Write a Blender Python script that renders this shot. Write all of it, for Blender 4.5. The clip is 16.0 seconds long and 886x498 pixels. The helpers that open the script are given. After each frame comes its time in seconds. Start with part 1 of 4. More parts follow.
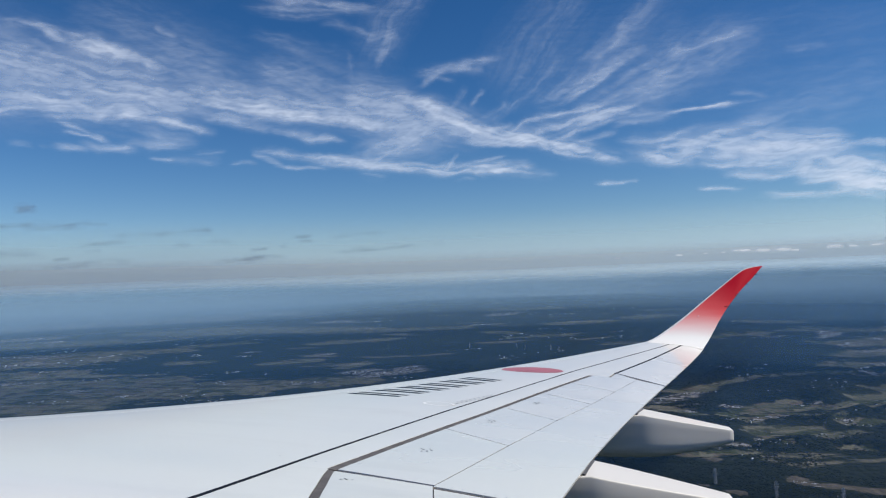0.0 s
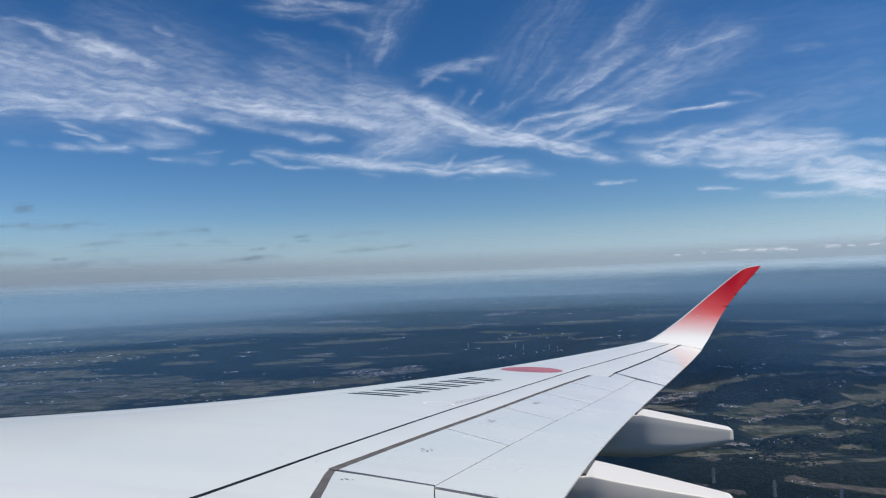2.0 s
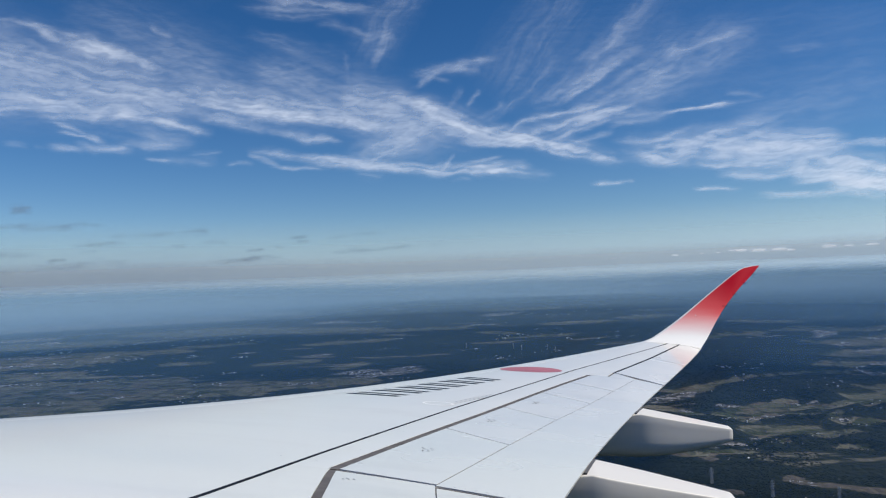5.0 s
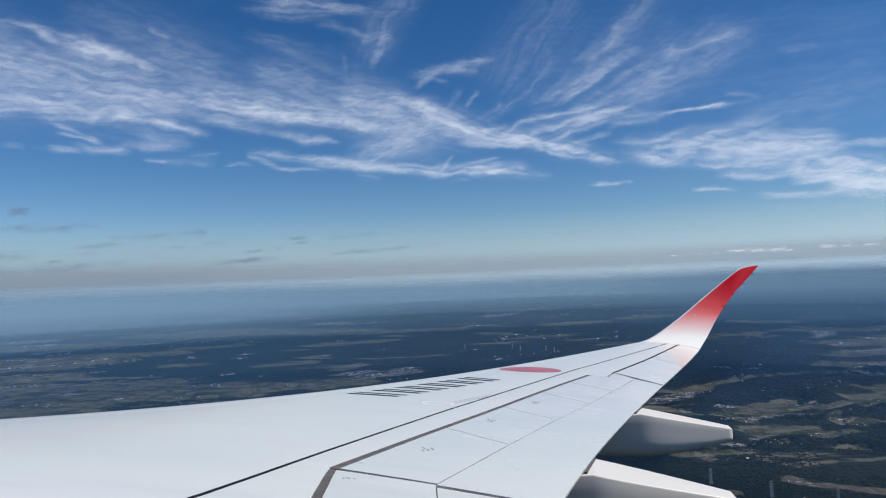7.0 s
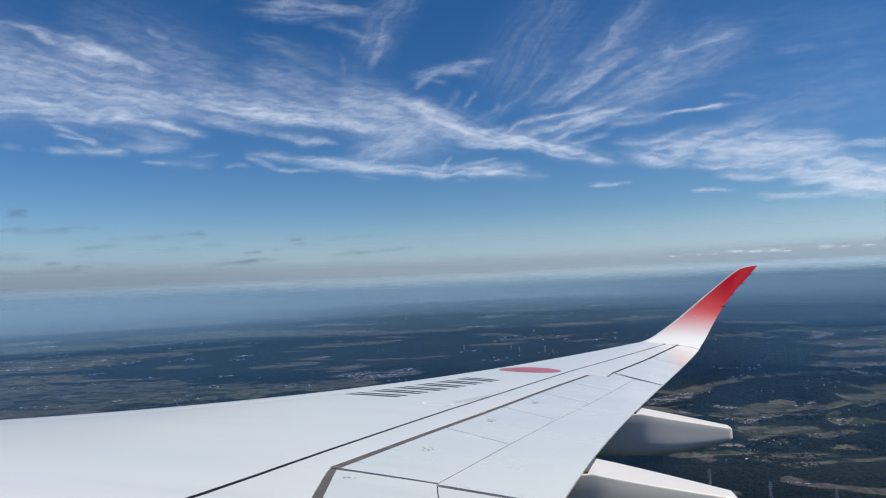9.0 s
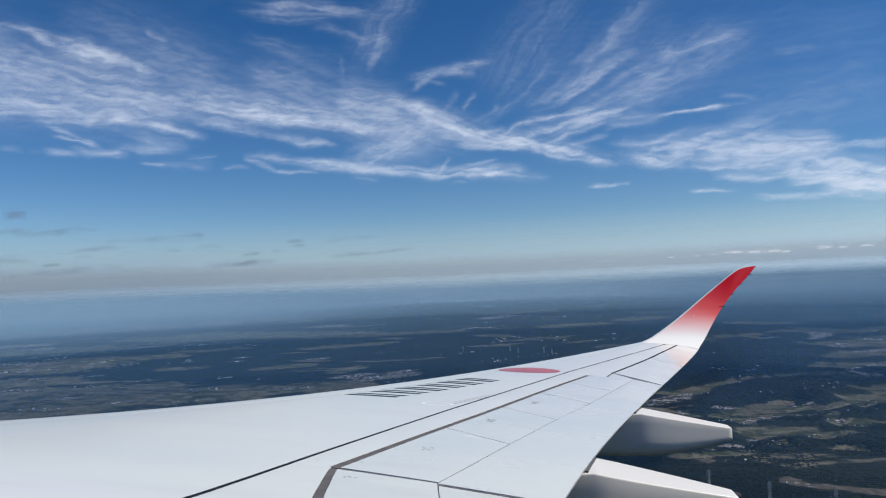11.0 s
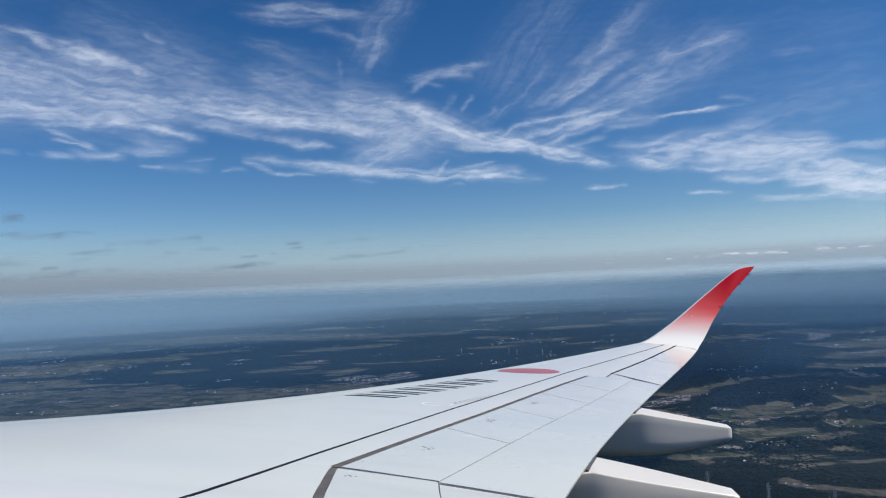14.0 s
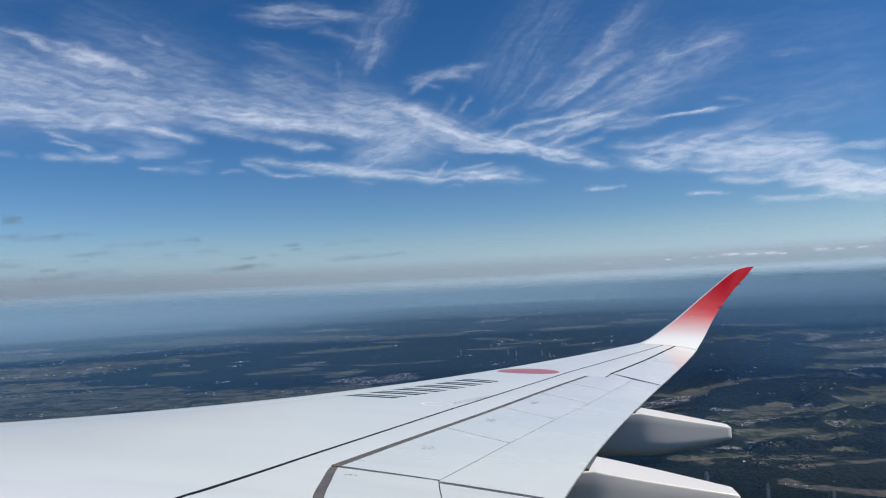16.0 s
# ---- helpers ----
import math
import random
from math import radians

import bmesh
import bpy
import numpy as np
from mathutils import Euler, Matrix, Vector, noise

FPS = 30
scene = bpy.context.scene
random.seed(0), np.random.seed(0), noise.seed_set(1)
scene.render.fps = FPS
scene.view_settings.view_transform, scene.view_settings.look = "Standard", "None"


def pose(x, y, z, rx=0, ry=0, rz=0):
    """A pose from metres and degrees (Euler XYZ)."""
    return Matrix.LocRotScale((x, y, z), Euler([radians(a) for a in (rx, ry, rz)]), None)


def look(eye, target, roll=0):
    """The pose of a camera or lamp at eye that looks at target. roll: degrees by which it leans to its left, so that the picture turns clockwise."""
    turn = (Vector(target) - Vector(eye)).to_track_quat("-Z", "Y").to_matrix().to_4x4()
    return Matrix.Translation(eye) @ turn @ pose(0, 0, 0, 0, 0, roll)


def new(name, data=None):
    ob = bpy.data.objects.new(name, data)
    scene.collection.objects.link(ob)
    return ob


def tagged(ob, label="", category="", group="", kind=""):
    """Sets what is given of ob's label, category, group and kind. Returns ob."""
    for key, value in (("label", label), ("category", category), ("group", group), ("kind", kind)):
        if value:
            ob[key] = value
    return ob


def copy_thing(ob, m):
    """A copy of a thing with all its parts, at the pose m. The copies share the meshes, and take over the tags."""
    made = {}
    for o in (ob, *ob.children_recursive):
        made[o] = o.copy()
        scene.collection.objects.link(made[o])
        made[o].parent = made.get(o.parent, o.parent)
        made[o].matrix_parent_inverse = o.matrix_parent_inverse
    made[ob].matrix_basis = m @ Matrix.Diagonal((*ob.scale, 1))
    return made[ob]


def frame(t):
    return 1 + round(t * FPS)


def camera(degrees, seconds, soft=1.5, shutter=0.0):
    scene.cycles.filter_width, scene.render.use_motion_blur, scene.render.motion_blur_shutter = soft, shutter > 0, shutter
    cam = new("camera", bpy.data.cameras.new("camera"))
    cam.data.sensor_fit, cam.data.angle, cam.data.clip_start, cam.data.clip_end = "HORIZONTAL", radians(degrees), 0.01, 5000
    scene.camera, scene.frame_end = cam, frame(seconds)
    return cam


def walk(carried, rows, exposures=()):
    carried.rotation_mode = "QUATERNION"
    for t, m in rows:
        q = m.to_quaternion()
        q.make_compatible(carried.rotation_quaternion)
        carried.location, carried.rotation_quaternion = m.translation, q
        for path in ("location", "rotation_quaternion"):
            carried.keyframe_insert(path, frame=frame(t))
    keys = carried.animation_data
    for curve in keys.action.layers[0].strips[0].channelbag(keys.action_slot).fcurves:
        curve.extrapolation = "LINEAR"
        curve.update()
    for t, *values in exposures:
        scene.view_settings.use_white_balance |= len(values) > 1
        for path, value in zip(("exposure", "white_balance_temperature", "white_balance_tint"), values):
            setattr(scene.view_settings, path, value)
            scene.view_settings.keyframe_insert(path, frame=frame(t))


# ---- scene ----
EYE_HEIGHT = 150.0
cam = camera(65.0, 16.0, soft=1.15)
PATH = [
    (0.0, 0.086, -0.024, 0.045, 2.344, -2.056, 7.494),
    (1.0, 0.073, -0.019, 0.046, 2.326, -2.055, 7.432),
    (2.0, 0.061, -0.016, 0.045, 2.320, -2.067, 7.372),
    (3.0, 0.050, -0.013, 0.041, 2.325, -2.091, 7.313),
    (4.0, 0.040, -0.009, 0.036, 2.340, -2.122, 7.255),
    (5.0, 0.031, -0.006, 0.029, 2.364, -2.159, 7.198),
    (6.0, 0.022, -0.003, 0.021, 2.394, -2.199, 7.141),
    (7.0, 0.014, 0.000, 0.011, 2.431, -2.241, 7.085),
    (8.0, 0.005, 0.002, 0.002, 2.472, -2.285, 7.030),
    (9.0, -0.003, 0.004, -0.007, 2.518, -2.330, 6.976),
    (10.0, -0.010, 0.006, -0.018, 2.567, -2.375, 6.923),
    (11.0, -0.018, 0.006, -0.028, 2.618, -2.421, 6.872),
    (12.0, -0.024, 0.008, -0.038, 2.671, -2.468, 6.822),
    (13.0, -0.031, 0.008, -0.048, 2.725, -2.518, 6.774),
    (14.0, -0.036, 0.007, -0.060, 2.779, -2.571, 6.729),
    (15.0, -0.040, 0.006, -0.072, 2.833, -2.630, 6.688),
    (16.0, -0.043, 0.005, -0.084, 2.887, -2.696, 6.649),
]


def cabin_view(x, y, z, tilt, lean, turn):
    """The camera at a place beside the cabin window: degrees up, lean to its left, turn towards the nose."""
    eye = Vector((x, y, EYE_HEIGHT + z))
    way = Vector((-math.sin(radians(turn)) * math.cos(radians(tilt)), math.cos(radians(turn)) * math.cos(radians(tilt)), math.sin(radians(tilt))))
    return look(eye, eye + way, lean)


walk(cam, [(t, cabin_view(*row)) for t, *row in PATH], exposures=[(0.0, 0.0), (16.0, 0.0)])

# ---- world and sun ----
SUN_ELEVATION, SUN_AZIMUTH = 46.0, 90.0   # azimuth from +Y towards +X
world = bpy.data.worlds.new("sky")
scene.world = world
world.use_nodes = True
wn, wl = world.node_tree.nodes, world.node_tree.links
sky = wn.new("ShaderNodeTexSky")
sky.sky_type = "NISHITA"
sky.sun_disc = False
sky.sun_elevation, sky.sun_rotation = radians(SUN_ELEVATION), radians(SUN_AZIMUTH)
sky.altitude, sky.air_density, sky.dust_density, sky.ozone_density = 1500.0, 1.0, 0.2, 3.6
deep = wn.new("ShaderNodeHueSaturation")
deep.inputs["Saturation"].default_value = 1.30
deep.inputs["Hue"].default_value = 0.5055
wl.new(sky.outputs["Color"], deep.inputs["Color"])
wl.new(deep.outputs["Color"], wn["Background"].inputs["Color"])
wn["Background"].inputs["Strength"].default_value = 0.085

sun_data = bpy.data.lights.new("sun", "SUN")
sun_data.energy, sun_data.angle, sun_data.color = 4.35, radians(0.53), (1.0, 0.93, 0.84)
sun = new("sun", sun_data)
sun_from = Vector((math.sin(radians(SUN_AZIMUTH)) * math.cos(radians(SUN_ELEVATION)),
                   math.cos(radians(SUN_AZIMUTH)) * math.cos(radians(SUN_ELEVATION)), math.sin(radians(SUN_ELEVATION))))
sun.matrix_world = look(sun_from * 1000, (0, 0, 0))


# ---- materials ----
class Nodes:
    """Short forms for building a node material."""

    def __init__(self, name):
        self.mat = bpy.data.materials.new(name)
        self.mat.use_nodes = True
        self.tree = self.mat.node_tree
        self.bsdf = self.tree.nodes["Principled BSDF"]
        self.out = self.tree.nodes["Material Output"]

    def put(self, socket, value):
        if isinstance(value, bpy.types.NodeSocket):
            self.tree.links.new(value, socket)
        elif hasattr(socket.default_value, "__len__") and len(socket.default_value) == 4 and len(value) == 3:
            socket.default_value = (*value, 1.0)
        else:
            socket.default_value = value

    def add(self, kind, **inputs):
        node = self.tree.nodes.new("ShaderNode" + kind)
        for key, value in inputs.items():
            self.put(node.inputs[key.replace("_", " ")], value)
        return node

    def noise(self, vector, scale, detail=6.0, rough=0.55, distort=0.0):
        return self.add("TexNoise", Vector=vector, Scale=scale, Detail=detail, Roughness=rough, Distortion=distort).outputs["Fac"]

    def math(self, op, a, b=0.0, clamp=False):
        node = self.tree.nodes.new("ShaderNodeMath")
        node.operation, node.use_clamp = op, clamp
        self.put(node.inputs[0], a), self.put(node.inputs[1], b)
        return node.outputs[0]

    def span(self, value, lo, hi, to_lo=0.0, to_hi=1.0, smooth=True):
        node = self.tree.nodes.new("ShaderNodeMapRange")
        node.interpolation_type = "SMOOTHSTEP" if smooth else "LINEAR"
        for key, v in zip(("Value", "From Min", "From Max", "To Min", "To Max"), (value, lo, hi, to_lo, to_hi)):
            self.put(node.inputs[key], v)
        return node.outputs[0]

    def mix(self, fac, a, b):
        node = self.tree.nodes.new("ShaderNodeMix")
        node.data_type = "RGBA"
        self.put(node.inputs["Factor"], fac)
        self.put(node.inputs[6], a), self.put(node.inputs[7], b)
        return node.outputs[2]

    def where(self, sx=1.0, sy=1.0, sz=1.0, kind="Object", move=None):
        coord = self.tree.nodes.new("ShaderNodeTexCoord")
        node = self.add("Mapping", Vector=coord.outputs[kind], Scale=(sx, sy, sz))
        if move is not None:
            self.put(node.inputs["Location"], move)
        return node.outputs["Vector"]

    def attribute(self, name):
        node = self.tree.nodes.new("ShaderNodeAttribute")
        node.attribute_name = name
        return node

    def bump(self, height, strength, distance):
        self.put(self.bsdf.inputs["Normal"], self.add("Bump", Height=height, Strength=strength, Distance=distance).outputs["Normal"])

    def finish(self, color=None, rough=None, **more):
        if color is not None:
            self.put(self.bsdf.inputs["Base Color"], color)
        if rough is not None:
            self.put(self.bsdf.inputs["Roughness"], rough)
        for key, value in more.items():
            self.put(self.bsdf.inputs[key.replace("_", " ")], value)
        return self.mat

    def thin(self, color, alpha, see_through=0.5):
        """A thin veil of cloud and tinted haze: lit from both sides, and clear where alpha is low."""
        t = self.tree
        lit = self.add("MixShader", Fac=see_through)
        t.links.new(self.add("BsdfDiffuse", Color=color).outputs[0], lit.inputs[1])
        t.links.new(self.add("BsdfTranslucent", Color=color).outputs[0], lit.inputs[2])
        whole = self.add("MixShader", Fac=alpha)
        t.links.new(self.add("BsdfTransparent").outputs[0], whole.inputs[1])
        t.links.new(lit.outputs[0], whole.inputs[2])
        t.links.new(whole.outputs[0], self.out.inputs["Surface"])
        return self.mat


def white_paint(name, tone=(0.80, 0.81, 0.81), streak=0.05, gloss=0.28, coat=0.6):
    n = Nodes(name)
    broad = n.noise(n.where(0.25, 0.4, 0.4), 1.0, 3.0)
    smear = n.noise(n.where(0.35, 1.1, 1.1), 1.0, 5.0, 0.5)
    fine = n.noise(n.where(14, 14, 14), 1.0, 3.0)
    # dirt smears, which also put the mottled sky reflection into the colour
    dirt_and_sheen = n.math("MULTIPLY", n.span(smear, 0.50, 0.80), n.span(broad, 0.40, 0.70))
    shade = n.mix(n.math("MULTIPLY", dirt_and_sheen, streak * 5.0), tone, (0.60, 0.58, 0.54))
    shade = n.mix(n.math("MULTIPLY", n.span(fine, 0.3, 0.75), streak * 0.6), shade, (0.66, 0.66, 0.65))
    return n.finish(shade, n.span(broad, 0.3, 0.7, gloss, gloss + 0.10), Coat_Weight=coat, Coat_Roughness=0.07)


def plain_paint(name, color, rough=0.4, vary=0.12, metallic=0.0, scale=3.0):
    n = Nodes(name)
    a = n.noise(n.where(scale, scale, scale), 1.0)
    b = n.noise(n.where(scale * 9, scale * 9, scale * 9), 1.0)
    f = n.math("ADD", n.math("MULTIPLY", n.span(a, 0.3, 0.7), 0.7), n.math("MULTIPLY", b, 0.3))
    dark = tuple(c * (1 - vary * 2) for c in color)
    return n.finish(n.mix(f, dark, color), n.span(b, 0.2, 0.8, rough - 0.06, rough + 0.08), Metallic=metallic)


def winglet_paint():
    n = Nodes("winglet paint")
    uv = n.add("SeparateXYZ", Vector=n.where(kind="UV"))
    streaks = n.noise(n.where(0.5, 3.0, 3.0), 1.5, 6.0)
    along = n.math("ADD", uv.outputs[0], n.math("MULTIPLY", n.math("SUBTRACT", streaks, 0.5), 0.03))
    pink = n.mix(n.span(along, 0.14, 0.46), (0.80, 0.81, 0.79), (0.70, 0.115, 0.12))
    red = n.mix(n.span(along, 0.35, 0.64), pink, (0.46, 0.005, 0.022))
    lip = n.span(n.math("ADD", uv.outputs[1], 0.0), 0.045, 0.06)
    color = n.mix(lip, (0.62, 0.63, 0.64), red)
    return n.finish(color, 0.5, Specular_IOR_Level=0.03)


WHITE = white_paint("white wing paint", (0.86, 0.855, 0.79), 0.08)
PANEL = white_paint("white panel paint", (0.865, 0.855, 0.79), 0.12, 0.22, 0.7)
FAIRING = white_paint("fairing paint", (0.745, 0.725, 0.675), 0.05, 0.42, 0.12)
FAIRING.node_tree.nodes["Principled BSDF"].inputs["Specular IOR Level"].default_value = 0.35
WINGLET = winglet_paint()
SEAL = plain_paint("brown grey sealant", (0.15, 0.135, 0.122), 0.6, 0.25, 0.0, 5.0)
GAP = plain_paint("black rubber seal", (0.010, 0.011, 0.016), 0.6)
DIM = plain_paint("grey joint filler", (0.10, 0.10, 0.105), 0.6)
LETTER = plain_paint("dark grey lettering", (0.05, 0.066, 0.085), 0.4)
CAPTION = plain_paint("grey caption paint", (0.40, 0.42, 0.44), 0.4)
DISC = plain_paint("red disc paint", (0.52, 0.155, 0.175), 0.35)
FAINT = plain_paint("pale grey marking", (0.90, 0.90, 0.86), 0.4)
LENS = Nodes("clear lamp lens").finish((0.95, 0.95, 0.95), 0.1)
GAP.node_tree.nodes["Principled BSDF"].inputs["Specular IOR Level"].default_value = 0.1
STEEL = plain_paint("galvanised steel", (0.45, 0.46, 0.47), 0.5, 0.1, 0.0, 1.0)


# ---- building helpers ----
def part(name, bm, material, parent=None, label=""):
    """One mesh object out of a bmesh, under a thing or a part."""
    me = bpy.data.meshes.new(name)
    bm.normal_update()
    bm.to_mesh(me)
    bm.free()
    me.materials.append(material)
    ob = new(name, me)
    ob.parent = parent
    return tagged(ob, label)


def smooth(ob, angle=40):
    ob.data.polygons.foreach_set("use_smooth", [True] * len(ob.data.polygons))
    ob.data.set_sharp_from_angle(angle=radians(angle))
    return ob


def spline(points, s):
    """A smooth curve through the points, s from 0 to 1."""
    k = s * (len(points) - 1)
    i = min(int(k), len(points) - 2)
    t = k - i
    p = [Vector(points[min(max(j, 0), len(points) - 1)]) for j in (i - 1, i, i + 1, i + 2)]
    return 0.5 * (2 * p[1] + (p[2] - p[0]) * t + (2 * p[0] - 5 * p[1] + 4 * p[2] - p[3]) * t * t + (3 * p[1] - p[0] - 3 * p[2] + p[3]) * t ** 3)


def along(table, s):
    xs, ys = zip(*table)
    return float(np.interp(s, xs, ys))


# ---- the wing's upper surface: span station o outboard of the window, chord fraction c from the leading edge ----
TIP = 26.4


def lead_x(o):
    return -14.4 + 0.7 * o


def trail_x(o):
    return -0.3847 + 0.043447 * o + 0.0061514 * o ** 2 + 0.00028138 * o ** 3 - 0.0000086084 * o ** 4


def lead_z(o):
    if o < 4.5:
        return lead_z(4.5) - 0.12 * (o - 4.5)
    return 0.02419 - 0.276134 * o + 0.0097328 * o ** 2 - 0.000113958 * o ** 3


def wing_point(o, c, h=0.0):
    def at(o, c):
        chord = trail_x(o) - lead_x(o)
        return Vector((lead_x(o) + c * chord, o, EYE_HEIGHT + lead_z(o) - (0.779 - 0.01848 * o) * c + 0.08 * chord * c * (1 - c)))
    p = at(o, c)
    if h:
        p += (at(o, c + 0.01) - p).cross(at(o + 0.05, c) - p).normalized() * h
    return p


DARK_LINE = [(0, 0.86), (4.66, 0.786), (5.77, 0.759), (7.47, 0.716), (9.95, 0.655), (12.36, 0.596), (15.82, 0.521), (19.15, 0.453), (22.39, 0.429), (26.4, 0.437)]
BROWN_LINE = [(-0.5, 0.995), (2.0, 0.98), (5.15, 0.842), (5.79, 0.816), (6.56, 0.782), (7.55, 0.764), (8.49, 0.747), (9.53, 0.729), (10.69, 0.71), (12.27, 0.686), (15.13, 0.639), (16.92, 0.614), (18.43, 0.6)]
REAR_LINE = [(0, 0.92), (6.43, 0.888), (9.5, 0.868), (12.28, 0.854), (14.57, 0.852), (18.6, 0.838)]
HINGE_LINE = [(18.49, 0.70), (19.24, 0.677), (22.57, 0.665), (26.42, 0.622)]


def plate(name, front, rear, material, parent, label="", top=0.012, deep=0.03, nu=24, nv=6, gap=(0, 0, 0, 0)):
    """A skin panel between two edges, each from inboard to outboard as a function s -> (o, c). gap: metres taken off front, rear, inboard, outboard."""
    bm = bmesh.new()
    grid = []
    for i in range(nu + 1):
        s = i / nu
        a0, b0 = front(s), rear(s)
        rowv = []
        for j in range(nv + 1):
            w = j / nv
            o, c = a0[0] + (b0[0] - a0[0]) * w, a0[1] + (b0[1] - a0[1]) * w
            chord = trail_x(o) - lead_x(o)
            c += gap[0] / chord * (1 - w) - gap[1] / chord * w
            o += gap[2] * (1 - s) - gap[3] * s
            edge = 0.004 if i in (0, nu) or j in (0, nv) else 0.0
            rowv.append((bm.verts.new(wing_point(o, c, top - edge)), bm.verts.new(wing_point(o, c, top - deep))))
        grid.append(rowv)
    for i in range(nu):
        for j in range(nv):
            q = (grid[i][j], grid[i + 1][j], grid[i + 1][j + 1], grid[i][j + 1])
            bm.faces.new([v[0] for v in q])
            bm.faces.new([v[1] for v in reversed(q)])
    rim = [(i, 0) for i in range(nu)] + [(nu, j) for j in range(nv)] + [(i, nv) for i in range(nu, 0, -1)] + [(0, j) for j in range(nv, 0, -1)]
    for (i, j), (k, m) in zip(rim, rim[1:] + rim[:1]):
        bm.faces.new((grid[i][j][0], grid[i][j][1], grid[k][m][1], grid[k][m][0]))
    bmesh.ops.recalc_face_normals(bm, faces=bm.faces)
    return smooth(part(name, bm, material, parent, label), 30)


def line(table, o0, o1):
    return lambda s: (o0 + (o1 - o0) * s, along(table, o0 + (o1 - o0) * s))


def beside(table, o0, o1, off):
    """A line of the table moved off metres aft."""
    def at(s):
        o = o0 + (o1 - o0) * s
        return o, along(table, o) + off / (trail_x(o) - lead_x(o))
    return at


def flat(c, o0, o1):
    return lambda s: (o0 + (o1 - o0) * s, c)


def straight(p, q):
    return lambda s: (p[0] + (q[0] - p[0]) * s, p[1] + (q[1] - p[1]) * s)


def marking(name, corners, material, parent, label="", h=0.0135, n=6):
    """Paint laid on the skin: a four-cornered patch in (o, c)."""
    bm = bmesh.new()
    rows = []
    for i in range(n + 1):
        s = i / n
        a = Vector(corners[0]).lerp(Vector(corners[1]), s)
        b = Vector(corners[3]).lerp(Vector(corners[2]), s)
        rows.append([bm.verts.new(wing_point(*a.lerp(b, w), h)) for w in (0, 0.5, 1)])
    for r, q in zip(rows, rows[1:]):
        for j in range(2):
            bm.faces.new((r[j], q[j], q[j + 1], r[j + 1]))
    bmesh.ops.solidify(bm, geom=bm.faces[:], thickness=0.002)
    bmesh.ops.recalc_face_normals(bm, faces=bm.faces)
    return part(name, bm, material, parent, label)


def ring_on_wing(bm, o, c, radius, count, h, narrow=1.0):
    """A circle of vertices on the skin round (o, c)."""
    x = lead_x(o) + c * (trail_x(o) - lead_x(o))
    ring = []
    for t in np.linspace(0, 2 * math.pi, count, endpoint=False):
        oo, xx = o + radius * narrow * math.cos(t), x + radius * math.sin(t)
        ring.append(bm.verts.new(wing_point(oo, (xx - lead_x(oo)) / (trail_x(oo) - lead_x(oo)), h)))
    return ring


